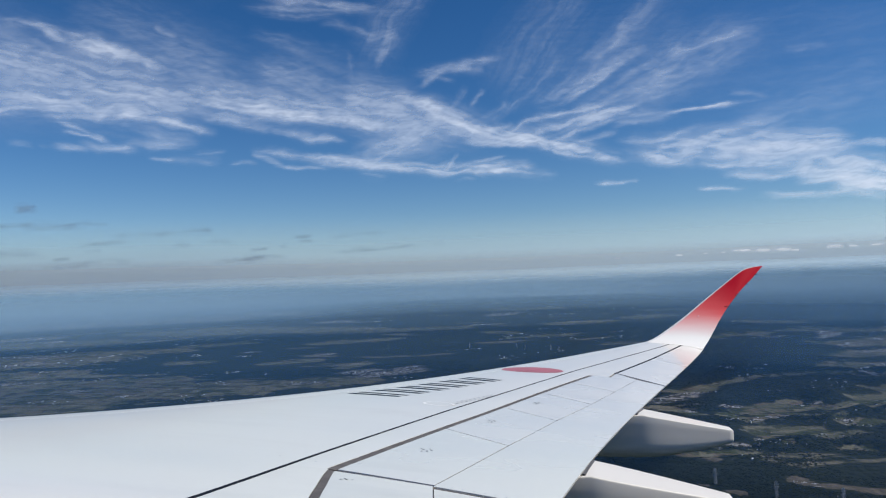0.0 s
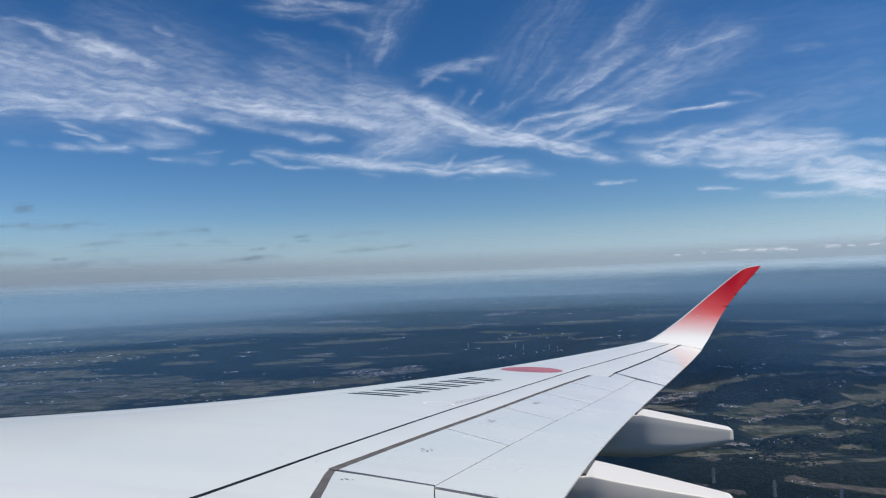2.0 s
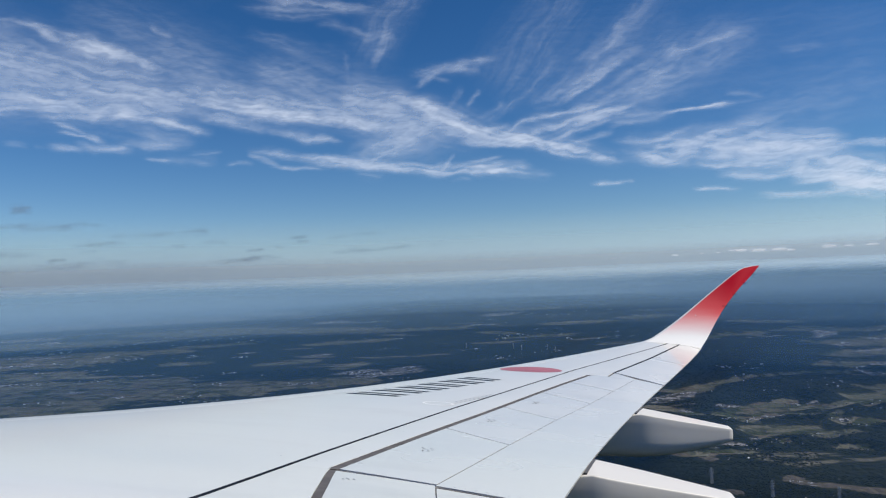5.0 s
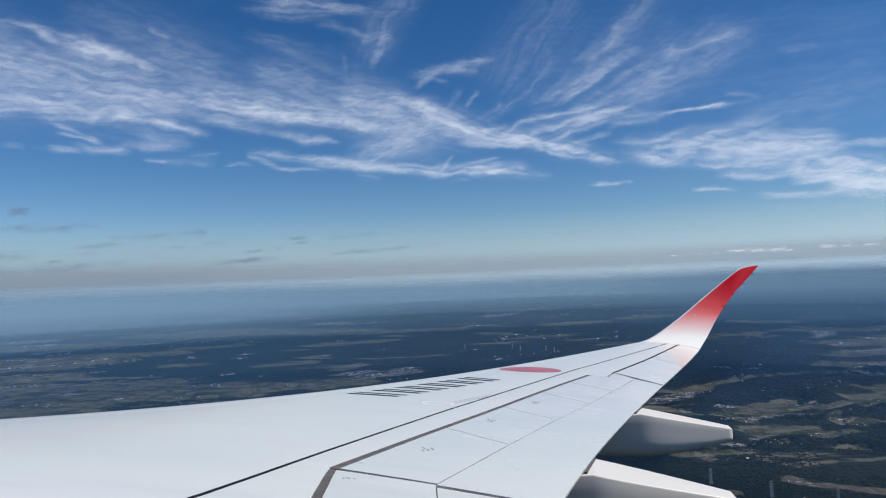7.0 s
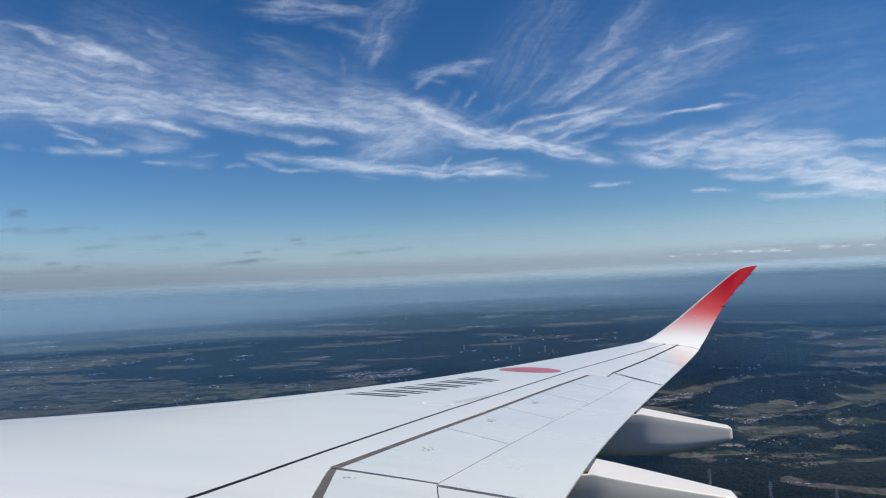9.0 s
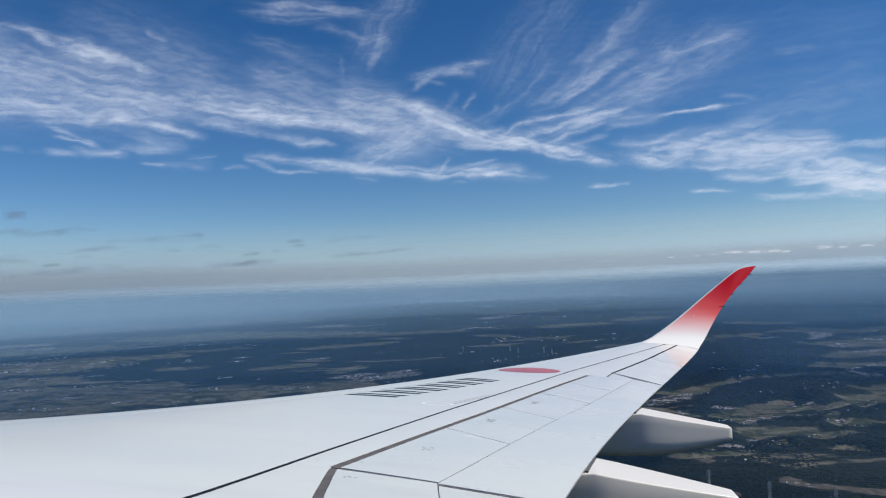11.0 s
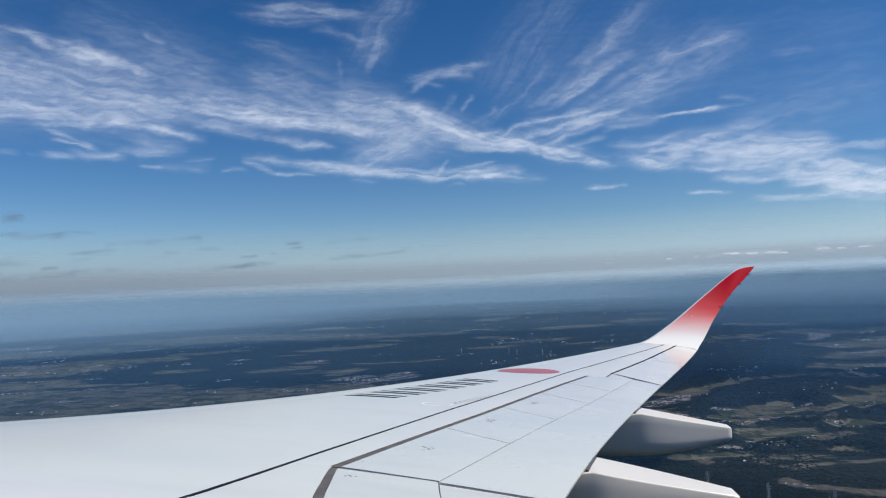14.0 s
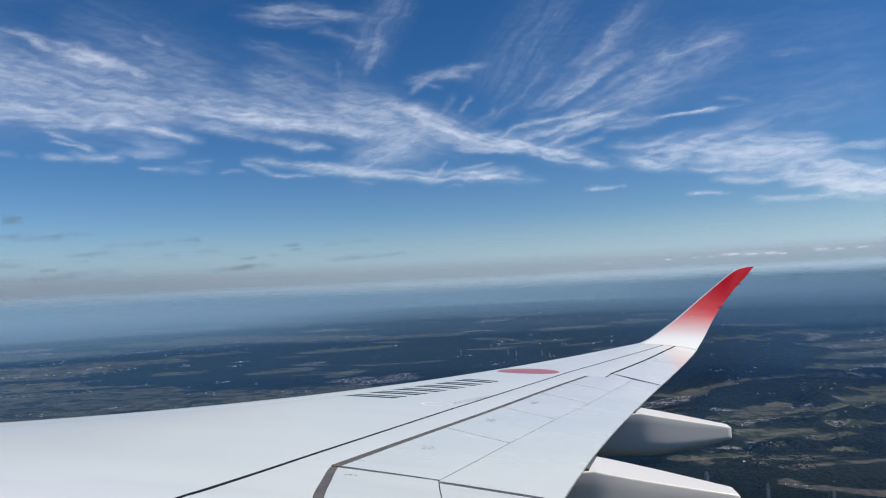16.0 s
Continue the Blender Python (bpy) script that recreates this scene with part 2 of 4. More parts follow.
def make_wing():
    wing = new("aircraft_wing")
    tagged(wing, "white airliner wing with grey panel joints and red winglet", "aircraft wing")
    # the box under the skin panels
    bm = bmesh.new()
    rings = []
    cs = [0.0, 0.02, 0.06, 0.12, 0.2, 0.3, 0.4, 0.5, 0.6, 0.7, 0.8, 0.9, 0.96, 0.995]
    for i in range(61):
        o = -0.6 + (TIP + 0.6) * i / 60
        chord = trail_x(o) - lead_x(o)
        upper = [wing_point(o, c, -0.006) for c in cs]
        lower = []
        for c in reversed(cs[1:]):
            thick = chord * 0.115 * (2.2 * math.sqrt(c) * (1 - c) + 0.012)
            lower.append(wing_point(o, c, -0.006) - Vector((0, 0, thick)))
        rings.append([bm.verts.new(p) for p in upper + lower])
    for r, q in zip(rings, rings[1:]):
        for j in range(len(r)):
            bm.faces.new((r[j], q[j], q[(j + 1) % len(r)], r[(j + 1) % len(r)]))
    bm.faces.new(rings[0]), bm.faces.new(rings[-1])
    bmesh.ops.recalc_face_normals(bm, faces=bm.faces)
    box = smooth(part("wing_box", bm, SEAL, wing, "brown grey sealed structure under the skin"), 45)
    box.data.materials.append(PANEL)
    for face in box.data.polygons:
        face.material_index = 1 if face.normal.z < -0.1 else 0

    plate("leading_edge_slat", flat(-0.004, -0.5, TIP), flat(0.095, -0.5, TIP), WHITE, wing, "white leading edge slat", nu=60, nv=4, gap=(0, 0.006, 0, 0))
    plate("front_skin", flat(0.095, -0.5, TIP), line(DARK_LINE, -0.5, TIP), WHITE, wing, "smooth white upper skin", nu=60, nv=10, gap=(0.006, 0.016, 0, 0))
    plate("middle_skin", line(DARK_LINE, -0.5, 6.6), line(BROWN_LINE, -0.5, 6.6), WHITE, wing, "white skin strip ahead of the inboard spoiler", nu=24, nv=4, gap=(0.02, 0.03, 0, 0))
    plate("middle_skin", line(DARK_LINE, 6.6, 18.5), line(BROWN_LINE, 6.6, 18.5), WHITE, wing, "white skin strip ahead of the spoilers", nu=36, nv=4, gap=(0.02, 0.055, 0, 0))
    plate("middle_skin", line(DARK_LINE, 18.5, TIP), line(HINGE_LINE, 18.5, TIP), WHITE, wing, "white skin strip ahead of the ailerons", nu=30, nv=4, gap=(0.02, 0.03, 0, 0))
    plate("gap_seal", beside(DARK_LINE, -0.5, 26.1, -0.023), beside(DARK_LINE, -0.5, 26.1, 0.023), GAP, wing, "black seal along a skin joint", top=0.0135, deep=0.02, nu=120, nv=1)
    plate("gap_seal", beside(HINGE_LINE, 19.2, 26.4, -0.03), beside(HINGE_LINE, 19.2, 26.4, 0.03), GAP, wing, "black seal along the aileron hinge", top=0.0135, deep=0.02, nu=60, nv=1)
    plate("joint_seal", beside(BROWN_LINE, 6.6, 18.5, -0.052), beside(BROWN_LINE, 6.6, 18.5, 0.047), SEAL, wing, "brown grey seal ahead of the spoilers", top=0.0095, deep=0.012, nu=60, nv=1)
    plate("joint_seal", beside(BROWN_LINE, 0.0, 6.55, -0.024), beside(BROWN_LINE, 0.0, 6.55, 0.05), SEAL, wing, "brown grey seal ahead of the inboard spoiler", top=0.0095, deep=0.012, nu=40, nv=1)
    plate("hinge_seal", beside(REAR_LINE, 6.42, 18.58, -0.006), beside(REAR_LINE, 6.42, 18.58, 0.006), DIM, wing, "thin grey joint ahead of the flap", top=0.0085, deep=0.012, nu=60, nv=1)
    sides = [(6.62, 6.43), (10.32, 9.5), (13.05, 12.28), (15.3, 14.55), (17.12, 16.5), (18.5, 18.6)]
    for (f0, r0), (f1, r1) in zip(sides, sides[1:]):
        plate("spoiler", line(BROWN_LINE, f0, f1), line(REAR_LINE, r0, r1), PANEL, wing, "white spoiler panel", nu=12, nv=5, gap=(0.05, 0.007, 0.012, 0.012))
    plate("spoiler", line(BROWN_LINE, 3.2, 6.55), line([(3.2, 1.0), (5.81, 0.909), (6.43, 0.888)], 3.2, 6.40), PANEL, wing, "white inboard spoiler panel", nu=16, nv=5, gap=(0.06, 0.006, 0, 0.025))
    plate("root_panel", line(BROWN_LINE, -0.5, 3.15), flat(1.0, -0.5, 3.15), WHITE, wing, "white panel at the wing root", nu=10, nv=3, gap=(0.03, 0, 0, 0))
    plate("flap", line(REAR_LINE, 6.36, 18.62), straight((6.15, 1.0), (18.25, 1.0)), PANEL, wing, "long white outboard flap", nu=40, nv=5, gap=(0.007, 0, 0.014, 0.02))
    plate("inboard_flap", line([(4.0, 0.972), (5.81, 0.909), (6.32, 0.892)], 4.0, 6.28), straight((4.0, 1.0), (6.08, 1.0)), PANEL, wing, "white inboard flap", nu=16, nv=4, gap=(0.006, 0, 0, 0.03))
    plate("aileron", straight((19.24, 0.677), (22.55, 0.665)), straight((18.27, 1.0), (22.0, 1.0)), PANEL, wing, "white aileron", nu=14, nv=5, gap=(0.04, 0, 0.03, 0.012))
    plate("aileron", straight((22.55, 0.665), (26.38, 0.622)), straight((22.0, 1.0), (26.3, 1.0)), PANEL, wing, "white aileron", nu=14, nv=5, gap=(0.04, 0, 0.012, 0.02))
    plate("flap_end", straight((18.5, 0.70), (19.24, 0.677)), straight((18.5, 0.84), (18.65, 0.836)), PANEL, wing, nu=4, nv=3, gap=(0.03, 0.01, 0.01, 0.02))

    # winglet
    lead = [(26.0, lead_x(26.0), -2.578), (TIP, lead_x(TIP), -2.57), (27.1, 4.60, -2.43), (28.0, 5.63, -1.90), (28.9, 6.96, -1.04), (29.6, 8.29, -0.18), (29.8, 8.79, -0.005), (30.0, 9.30, 0.03)]
    trail = [(26.0, trail_x(26.0), -2.86), (TIP, trail_x(TIP), -2.86), (27.2, 6.47, -2.58), (27.9, 6.98, -2.04), (28.5, 7.50, -1.52), (29.1, 8.16, -0.92), (29.6, 8.80, -0.42), (30.0, 9.31, 0.02)]
    bm = bmesh.new()
    uvl = bm.loops.layers.uv.new("UVMap")
    rings, n, m = [], 48, 10
    for i in range(n + 1):
        s = (0.35 + 6.65 * i / n) / 7
        a, b = spline(lead, s), spline(trail, s)
        ahead = spline(lead, min(s + 0.02, 1)) + spline(trail, min(s + 0.02, 1)) - spline(lead, s - 0.02) - spline(trail, s - 0.02)
        chord = b - a
        up = chord.cross(ahead)
        up = Vector((0, 0, 1)) if up.length < 1e-6 else up.normalized()
        # in (o, x, z) order; the inboard face looks up and inboard
        up = up if up.z > 0 else -up
        ring = []
        for j in range(2 * m):
            c = j / m if j <= m else (2 * m - j) / m
            camber = 0.02 * 4 * c * (1 - c) * chord.length
            thick = 0.09 * chord.length * 2.0 * math.sqrt(max(c, 0)) * (1 - c)
            p = a + chord * c + up * (camber if j <= m else camber - thick)
            ring.append((bm.verts.new((p.y, p.x, EYE_HEIGHT + p.z + 0.0155)), ((7 * s - 0.93) / 6.07, c)))
        rings.append(ring)
    for r, q in zip(rings, rings[1:]):
        for j in range(2 * m):
            k = (j + 1) % (2 * m)
            f = bm.faces.new([v[0] for v in (r[j], q[j], q[k], r[k])])
            for loop, v in zip(f.loops, (r[j], q[j], q[k], r[k])):
                loop[uvl].uv = v[1]
    bm.faces.new([v[0] for v in rings[-1]])
    bmesh.ops.recalc_face_normals(bm, faces=bm.faces)
    winglet = smooth(part("winglet", bm, WINGLET, wing, "upswept winglet fading from white to red"), 60)
    for s in (0.50, 0.62, 0.745, 0.87):
        base = spline(trail, (1 + 6 * s) / 7)
        bm = bmesh.new()
        bmesh.ops.create_cone(bm, cap_ends=True, segments=8, radius1=0.022, radius2=0.010, depth=0.22, matrix=pose(base.y - 0.02, base.x, EYE_HEIGHT + base.z + 0.02, 0, 90, 0))
        part("static_wick", bm, GAP, winglet, "thin dark static wick")
    spot = spline(lead, (1 + 6 * 0.36) / 7).lerp(spline(trail, (1 + 6 * 0.36) / 7), 0.36)
    bm = bmesh.new()
    bmesh.ops.create_uvsphere(bm, u_segments=12, v_segments=8, radius=0.02, matrix=pose(spot.y, spot.x - 0.01, EYE_HEIGHT + spot.z + 0.05))
    part("marker_lamp", bm, LENS, winglet, "small clear marker lamp")

    # red disc
    bm = bmesh.new()
    rows = [ring_on_wing(bm, 18.85, 0.238, 0.82 * k / 8, 48, 0.0142, 0.62) for k in range(1, 9)]
    bm.faces.new(rows[0])
    for r, q in zip(rows, rows[1:]):
        for k in range(48):
            bm.faces.new((r[k], q[k], q[(k + 1) % 48], r[(k + 1) % 48]))
    bmesh.ops.recalc_face_normals(bm, faces=bm.faces)
    part("red_disc", bm, DISC, wing, "faded red painted disc")
    # a pale ring left by a removed marking
    bm = bmesh.new()
    rows = [ring_on_wing(bm, 12.85, 0.520, radius, 40, 0.0128, 0.75) for radius in (0.25, 0.30)]
    for k in range(40):
        bm.faces.new((rows[0][k], rows[1][k], rows[1][(k + 1) % 40], rows[0][(k + 1) % 40]))
    bmesh.ops.recalc_face_normals(bm, faces=bm.faces)
    part("pale_ring", bm, FAINT, wing, "faint pale ring marking")
    # dark painted bars, in pairs
    for k in range(6):
        o = 13.42 + 0.60 * k
        for front, rear, w in ((0.32, 0.0, 0.15), (0.56, 0.24, 0.12)):
            marking("lettering_bar", [(o + front, 0.150), (o + front + w, 0.150), (o + rear + w, 0.345), (o + rear, 0.345)], LETTER, wing)
    for k in range(2):
        for q in range(9):
            o = 13.0 + 0.15 * q + 0.18 * k
            marking("caption_bar", [(o, 0.552 - 0.016 * k), (o + 0.10, 0.550 - 0.016 * k), (o + 0.095, 0.5535 - 0.016 * k), (o - 0.005, 0.5555 - 0.016 * k)], CAPTION, wing, n=1)
    for o, c in ((8.38, 0.793), (11.40, 0.745), (13.87, 0.714), (6.14, 0.816)):
        for dx, dy in ((-0.10, 0.0), (0.10, -0.010), (0.03, -0.004), (-0.02, 0.003), (-0.09, 0.007), (0.12, 0.001), (0.03, 0.007)) if o > 7 else ((-0.02, -0.001), (0.0, 0.003), (0.03, 0.0), (0.015, 0.007)):
            marking("screw_mark", [(o + dx, c + dy), (o + dx + 0.0032 * o, c + dy), (o + dx + 0.0032 * o, c + dy + 0.0003 * o), (o + dx, c + dy + 0.0003 * o)], LETTER, wing, n=1)
    for o, c, size in ((7.0, 0.70, 0.03), (7.9, 0.735, 0.025), (6.9, 0.745, 0.035), (7.15, 0.79, 0.02), (9.6, 0.69, 0.03), (6.35, 0.83, 0.02), (12.0, 0.66, 0.03), (16.2, 0.60, 0.035)):
        marking("stain", [(o, c), (o + size * 0.5, c), (o + size * 0.5, c + size / 14), (o, c + size / 14)], CAPTION, wing, n=1)
    for k in range(9):
        s = (k + 0.5) / 9
        o, c = 6.40 - 0.13 * s, 0.900 + 0.09 * s
        marking("rivet", [(o, c), (o + 0.012, c), (o + 0.012, c + 0.0012), (o, c + 0.0012)], CAPTION, wing, n=1)
    return wing


def fairing_profile(w, top, low, corner):
    """Half a cross-section from the middle of the flat top round to the keel: a crisp upper corner, a flat flank, a rounded belly."""
    out = [(0.0, top)]
    edge, high = w * 0.985, top - low
    for q in (0.003, 0.0):
        out.append((edge - corner - q, top))
    for k in range(1, 6):
        a = math.radians(90 - 18 * k)
        out.append((edge - corner + corner * math.cos(a), top - corner + corner * math.sin(a)))
    out.append((edge + 0.001, top - corner - 0.004))
    turn_z = top - high * 0.60
    for k in range(1, 4):
        s = k / 3
        out.append((edge + (w - edge) * s ** 0.9, top - corner + (turn_z - top + corner) * s))
    for k in range(1, 11):
        a = math.radians(9 * k)
        out.append((w * max(math.cos(a), 0.0) ** 0.75, turn_z + (low - turn_z) * math.sin(a) ** 0.9))
    return out


def fairing_body(edge, x1, o, top0, top1, low0, low1, w0, w1, tilt, corner=0.022):
    """One long shell: level under the wing, tapering aft of the trailing edge to a blunt end."""
    bm = bmesh.new()
    rings = []
    stations = [(edge - 3.0 + 0.3 * i, -1.0 + 0.1 * i) for i in range(10)]
    stations += [(edge + (x1 - edge) * i / 24, i / 24) for i in range(25)]
    for x, s in stations + [(None, 1.0)]:
        aft, front = max(s, 0.0), max(-s, 0.0)
        top = top0 - 0.012 - 0.03 * min(front * 6, 1.0) + (top1 - top0 + 0.012) * aft
        low = low0 + 0.30 * front ** 2 + (low1 - low0) * aft ** 1.7
        w = w0 + (w1 - w0) * 1.25 * aft * aft / (aft + 0.25)
        if x is None:
            inset = 0.07 * (top - low)
            x, top, low, w = x1 + inset * 0.8, top - inset, low + inset, w - inset
        half = fairing_profile(w, top, low, corner)
        loop = half + [(-y, z) for y, z in reversed(half[1:-1])]
        rings.append([bm.verts.new((x, o + y, EYE_HEIGHT + z + tilt * y * (1 - aft))) for y, z in loop])
    for r, q in zip(rings, rings[1:]):
        for j in range(len(r)):
            bm.faces.new((r[j], q[j], q[(j + 1) % len(r)], r[(j + 1) % len(r)]))
    bm.faces.new(rings[0]), bm.faces.new(rings[-1])
    bmesh.ops.recalc_face_normals(bm, faces=bm.faces)
    return bm


def make_fairing(o, x1, top1, low0, low1, w0, w1, label):
    """A flap track fairing with the dark slot behind the flap's swept trailing edge."""
    fairing = new("flap_track_fairing")
    tagged(fairing, label, "wing fairing", "flap track fairings")
    top0, tilt = wing_point(o, 1.0).z - EYE_HEIGHT, (wing_point(o + 0.3, 1.0).z - wing_point(o - 0.3, 1.0).z) / 1.2
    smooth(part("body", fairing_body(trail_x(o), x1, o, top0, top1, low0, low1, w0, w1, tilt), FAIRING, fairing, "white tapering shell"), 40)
    bm = bmesh.new()
    slot = []
    for dz in (0.006, -0.03):
        for q, back in ((-0.93, 0.0), (0.93, 0.0), (0.93, 0.035), (-0.93, 0.035)):
            oo = o + q * w0
            slot.append(bm.verts.new((trail_x(oo) + back, oo, EYE_HEIGHT + top0 - 0.012 + dz + tilt * (oo - o) - 0.2 * (trail_x(oo) + back - trail_x(o)))))
    for f in ((0, 1, 2, 3), (7, 6, 5, 4), (0, 4, 5, 1), (1, 5, 6, 2), (2, 6, 7, 3), (3, 7, 4, 0)):
        bm.faces.new([slot[k] for k in f])
    bmesh.ops.recalc_face_normals(bm, faces=bm.faces)
    part("hinge_gap", bm, DIM, fairing, "dark slot between flap and fairing")
    return fairing


# ---- sky veils and haze ----
def from_eye(az, el, dist):
    a, e = radians(az), radians(el)
    return Vector((math.sin(a) * math.cos(e) * dist, math.cos(a) * math.cos(e) * dist, EYE_HEIGHT + math.sin(e) * dist))


def veil_material(name, color, milk=0.1, strand=0.9, ragged=1.0, see_through=0.85):
    """Fibrous ice cloud: strands from stretched noise, thinning towards the sheet's edges."""
    n = Nodes(name)
    mask = n.add("UVMap")
    mask.uv_map = "mask"
    fibre = n.add("UVMap")
    fibre.uv_map = "fibre"
    info = n.add("ObjectInfo")
    shift = n.add("CombineXYZ", X=n.math("MULTIPLY", info.outputs["Random"], 91.0), Y=n.math("MULTIPLY", info.outputs["Random"], 37.0)).outputs[0]
    base = n.add("VectorMath", Vector=fibre.outputs[0])
    n.put(base.inputs[1], shift)
    warp = n.add("Mapping", Vector=base.outputs[0], Scale=(0.45, 0.9, 1.0)).outputs[0]
    warped = n.add("TexNoise", Vector=warp, Scale=0.8, Detail=4.0)
    bent = n.add("VectorMath", Vector=base.outputs[0])
    scaled = n.add("VectorMath", Vector=warped.outputs["Color"])
    scaled.operation = "SCALE"
    n.put(scaled.inputs["Scale"], 0.6)
    n.put(bent.inputs[1], scaled.outputs[0])
    long = n.add("Mapping", Vector=bent.outputs[0], Scale=(0.15, 1.5, 1.0)).outputs[0]
    strands = n.noise(long, 1.7, 5.0, 0.48, 0.25)
    tufts = n.noise(n.add("Mapping", Vector=bent.outputs[0], Scale=(0.5, 0.9, 1.0)).outputs[0], 0.9, 6.0, 0.50, 0.3)
    edge = n.add("TexNoise", Vector=n.add("Mapping", Vector=base.outputs[0], Scale=(0.5, 0.8, 1.0)).outputs[0], Scale=1.0, Detail=6.0, Roughness=0.6)
    drift = n.add("SeparateXYZ", Vector=edge.outputs["Color"])
    m = n.add("SeparateXYZ", Vector=mask.outputs[0])
    u = n.math("ADD", m.outputs[0], n.math("MULTIPLY", n.math("SUBTRACT", drift.outputs[0], 0.5), 0.7 * ragged))
    v = n.math("ADD", m.outputs[1], n.math("MULTIPLY", n.math("SUBTRACT", drift.outputs[1], 0.5), 0.9 * ragged))
    across = n.math("SUBTRACT", 1.0, n.math("ABSOLUTE", n.math("SUBTRACT", n.math("MULTIPLY", v, 2.0), 1.0)))
    ends = n.math("MULTIPLY", n.span(u, 0.0, 0.35), n.span(u, 1.0, 0.65))
    plain_across = n.math("SUBTRACT", 1.0, n.math("ABSOLUTE", n.math("SUBTRACT", n.math("MULTIPLY", m.outputs[1], 2.0), 1.0)))
    rim = n.math("MULTIPLY", n.span(plain_across, 0.0, 0.3), n.math("MULTIPLY", n.span(m.outputs[0], 0.0, 0.12), n.span(m.outputs[0], 1.0, 0.88)))
    shape = n.math("MULTIPLY", n.math("MULTIPLY", n.span(across, 0.0, 1.0), ends), rim)
    body = n.math("ADD", n.math("MULTIPLY", strands, 0.46), n.math("MULTIPLY", tufts, 0.54))
    soft = n.math("ADD", n.math("MULTIPLY", n.span(body, 0.40, 0.66), strand), milk)
    alpha = n.math("MULTIPLY", n.math("MULTIPLY", n.math("MULTIPLY", shape, soft), 1.15), n.attribute("veil_share").outputs["Fac"], True)
    return n.thin(color, alpha, see_through)


LOW_CLOUD = veil_material("distant low cloud", (0.36, 0.40, 0.48), see_through=0.5)
veil_count = [0]


def veil(name, az0, el0, az1, el1, width, sag, density, slant, material, place, label, category, group):
    """A veil of cloud along an arc of the sky, width in degrees, its strands leaning slant degrees from its length."""
    k = veil_count[0] = veil_count[0] + 1
    nu, nv = 24, 6
    mid = math.cos(radians((el0 + el1) / 2))
    dx, dy = (az1 - az0) * mid, el1 - el0
    length = math.hypot(dx, dy)
    tx, ty = dx / length, dy / length
    az0, az1, el0, el1 = az0 - 0.17 * (az1 - az0), az1 + 0.17 * (az1 - az0), el0 - 0.17 * (el1 - el0), el1 + 0.17 * (el1 - el0)
    length, width = length * 1.34, width * 1.45
    verts, masks, fibres = [], [], []
    ca, sa = math.cos(radians(slant)), math.sin(radians(slant))
    for i in range(nu + 1):
        s = i / nu
        for j in range(nv + 1):
            w = (j / nv - 0.5) * width
            az = az0 + (az1 - az0) * s - ty * w / mid
            el = el0 + (el1 - el0) * s + tx * w + sag * 4 * s * (1 - s)
            verts.append(place(az, el, k))
            masks.append((s, j / nv))
            x, y = s * length, w
            fibres.append((x * ca - y * sa, x * sa + y * ca))
    faces = [(i * (nv + 1) + j, (i + 1) * (nv + 1) + j, (i + 1) * (nv + 1) + j + 1, i * (nv + 1) + j + 1) for i in range(nu) for j in range(nv)]
    me = bpy.data.meshes.new(name)
    me.from_pydata(verts, [], faces)
    for key, values in (("mask", masks), ("fibre", fibres)):
        layer = me.uv_layers.new(name=key)
        for loop in me.loops:
            layer.data[loop.index].uv = values[loop.vertex_index]
    me.attributes.new("veil_share", "FLOAT", "POINT").data.foreach_set("value", [density] * len(verts))
    me.materials.append(material)
    me.polygons.foreach_set("use_smooth", [True] * len(faces))
    return tagged(new(name, me), label, category, group)


CIRRUS_HEIGHT = 60.0
WISPS = []


def cirrus(*wisp):
    """A wisp of ice cloud: azimuth and elevation of both ends, width and sag in degrees, density, lean of its strands."""
    WISPS.append(wisp)


def cirrus_material():
    n = Nodes("ice cloud")
    flow = n.add("UVMap")
    flow.uv_map = "sky"
    fine = n.noise(n.add("Mapping", Vector=flow.outputs[0], Scale=(0.6, 2.4, 1.0)).outputs[0], 1.3, 5.0, 0.5, 0.4)
    thick = n.attribute("thickness").outputs["Fac"]
    thick = n.math("MULTIPLY", thick, n.span(fine, 0.28, 0.72, 0.68, 1.26))
    clear = n.math("POWER", 2.718, n.math("MULTIPLY", thick, -1.0))
    return n.thin((0.80, 0.88, 0.95), n.math("SUBTRACT", 1.0, clear, True), 0.85)


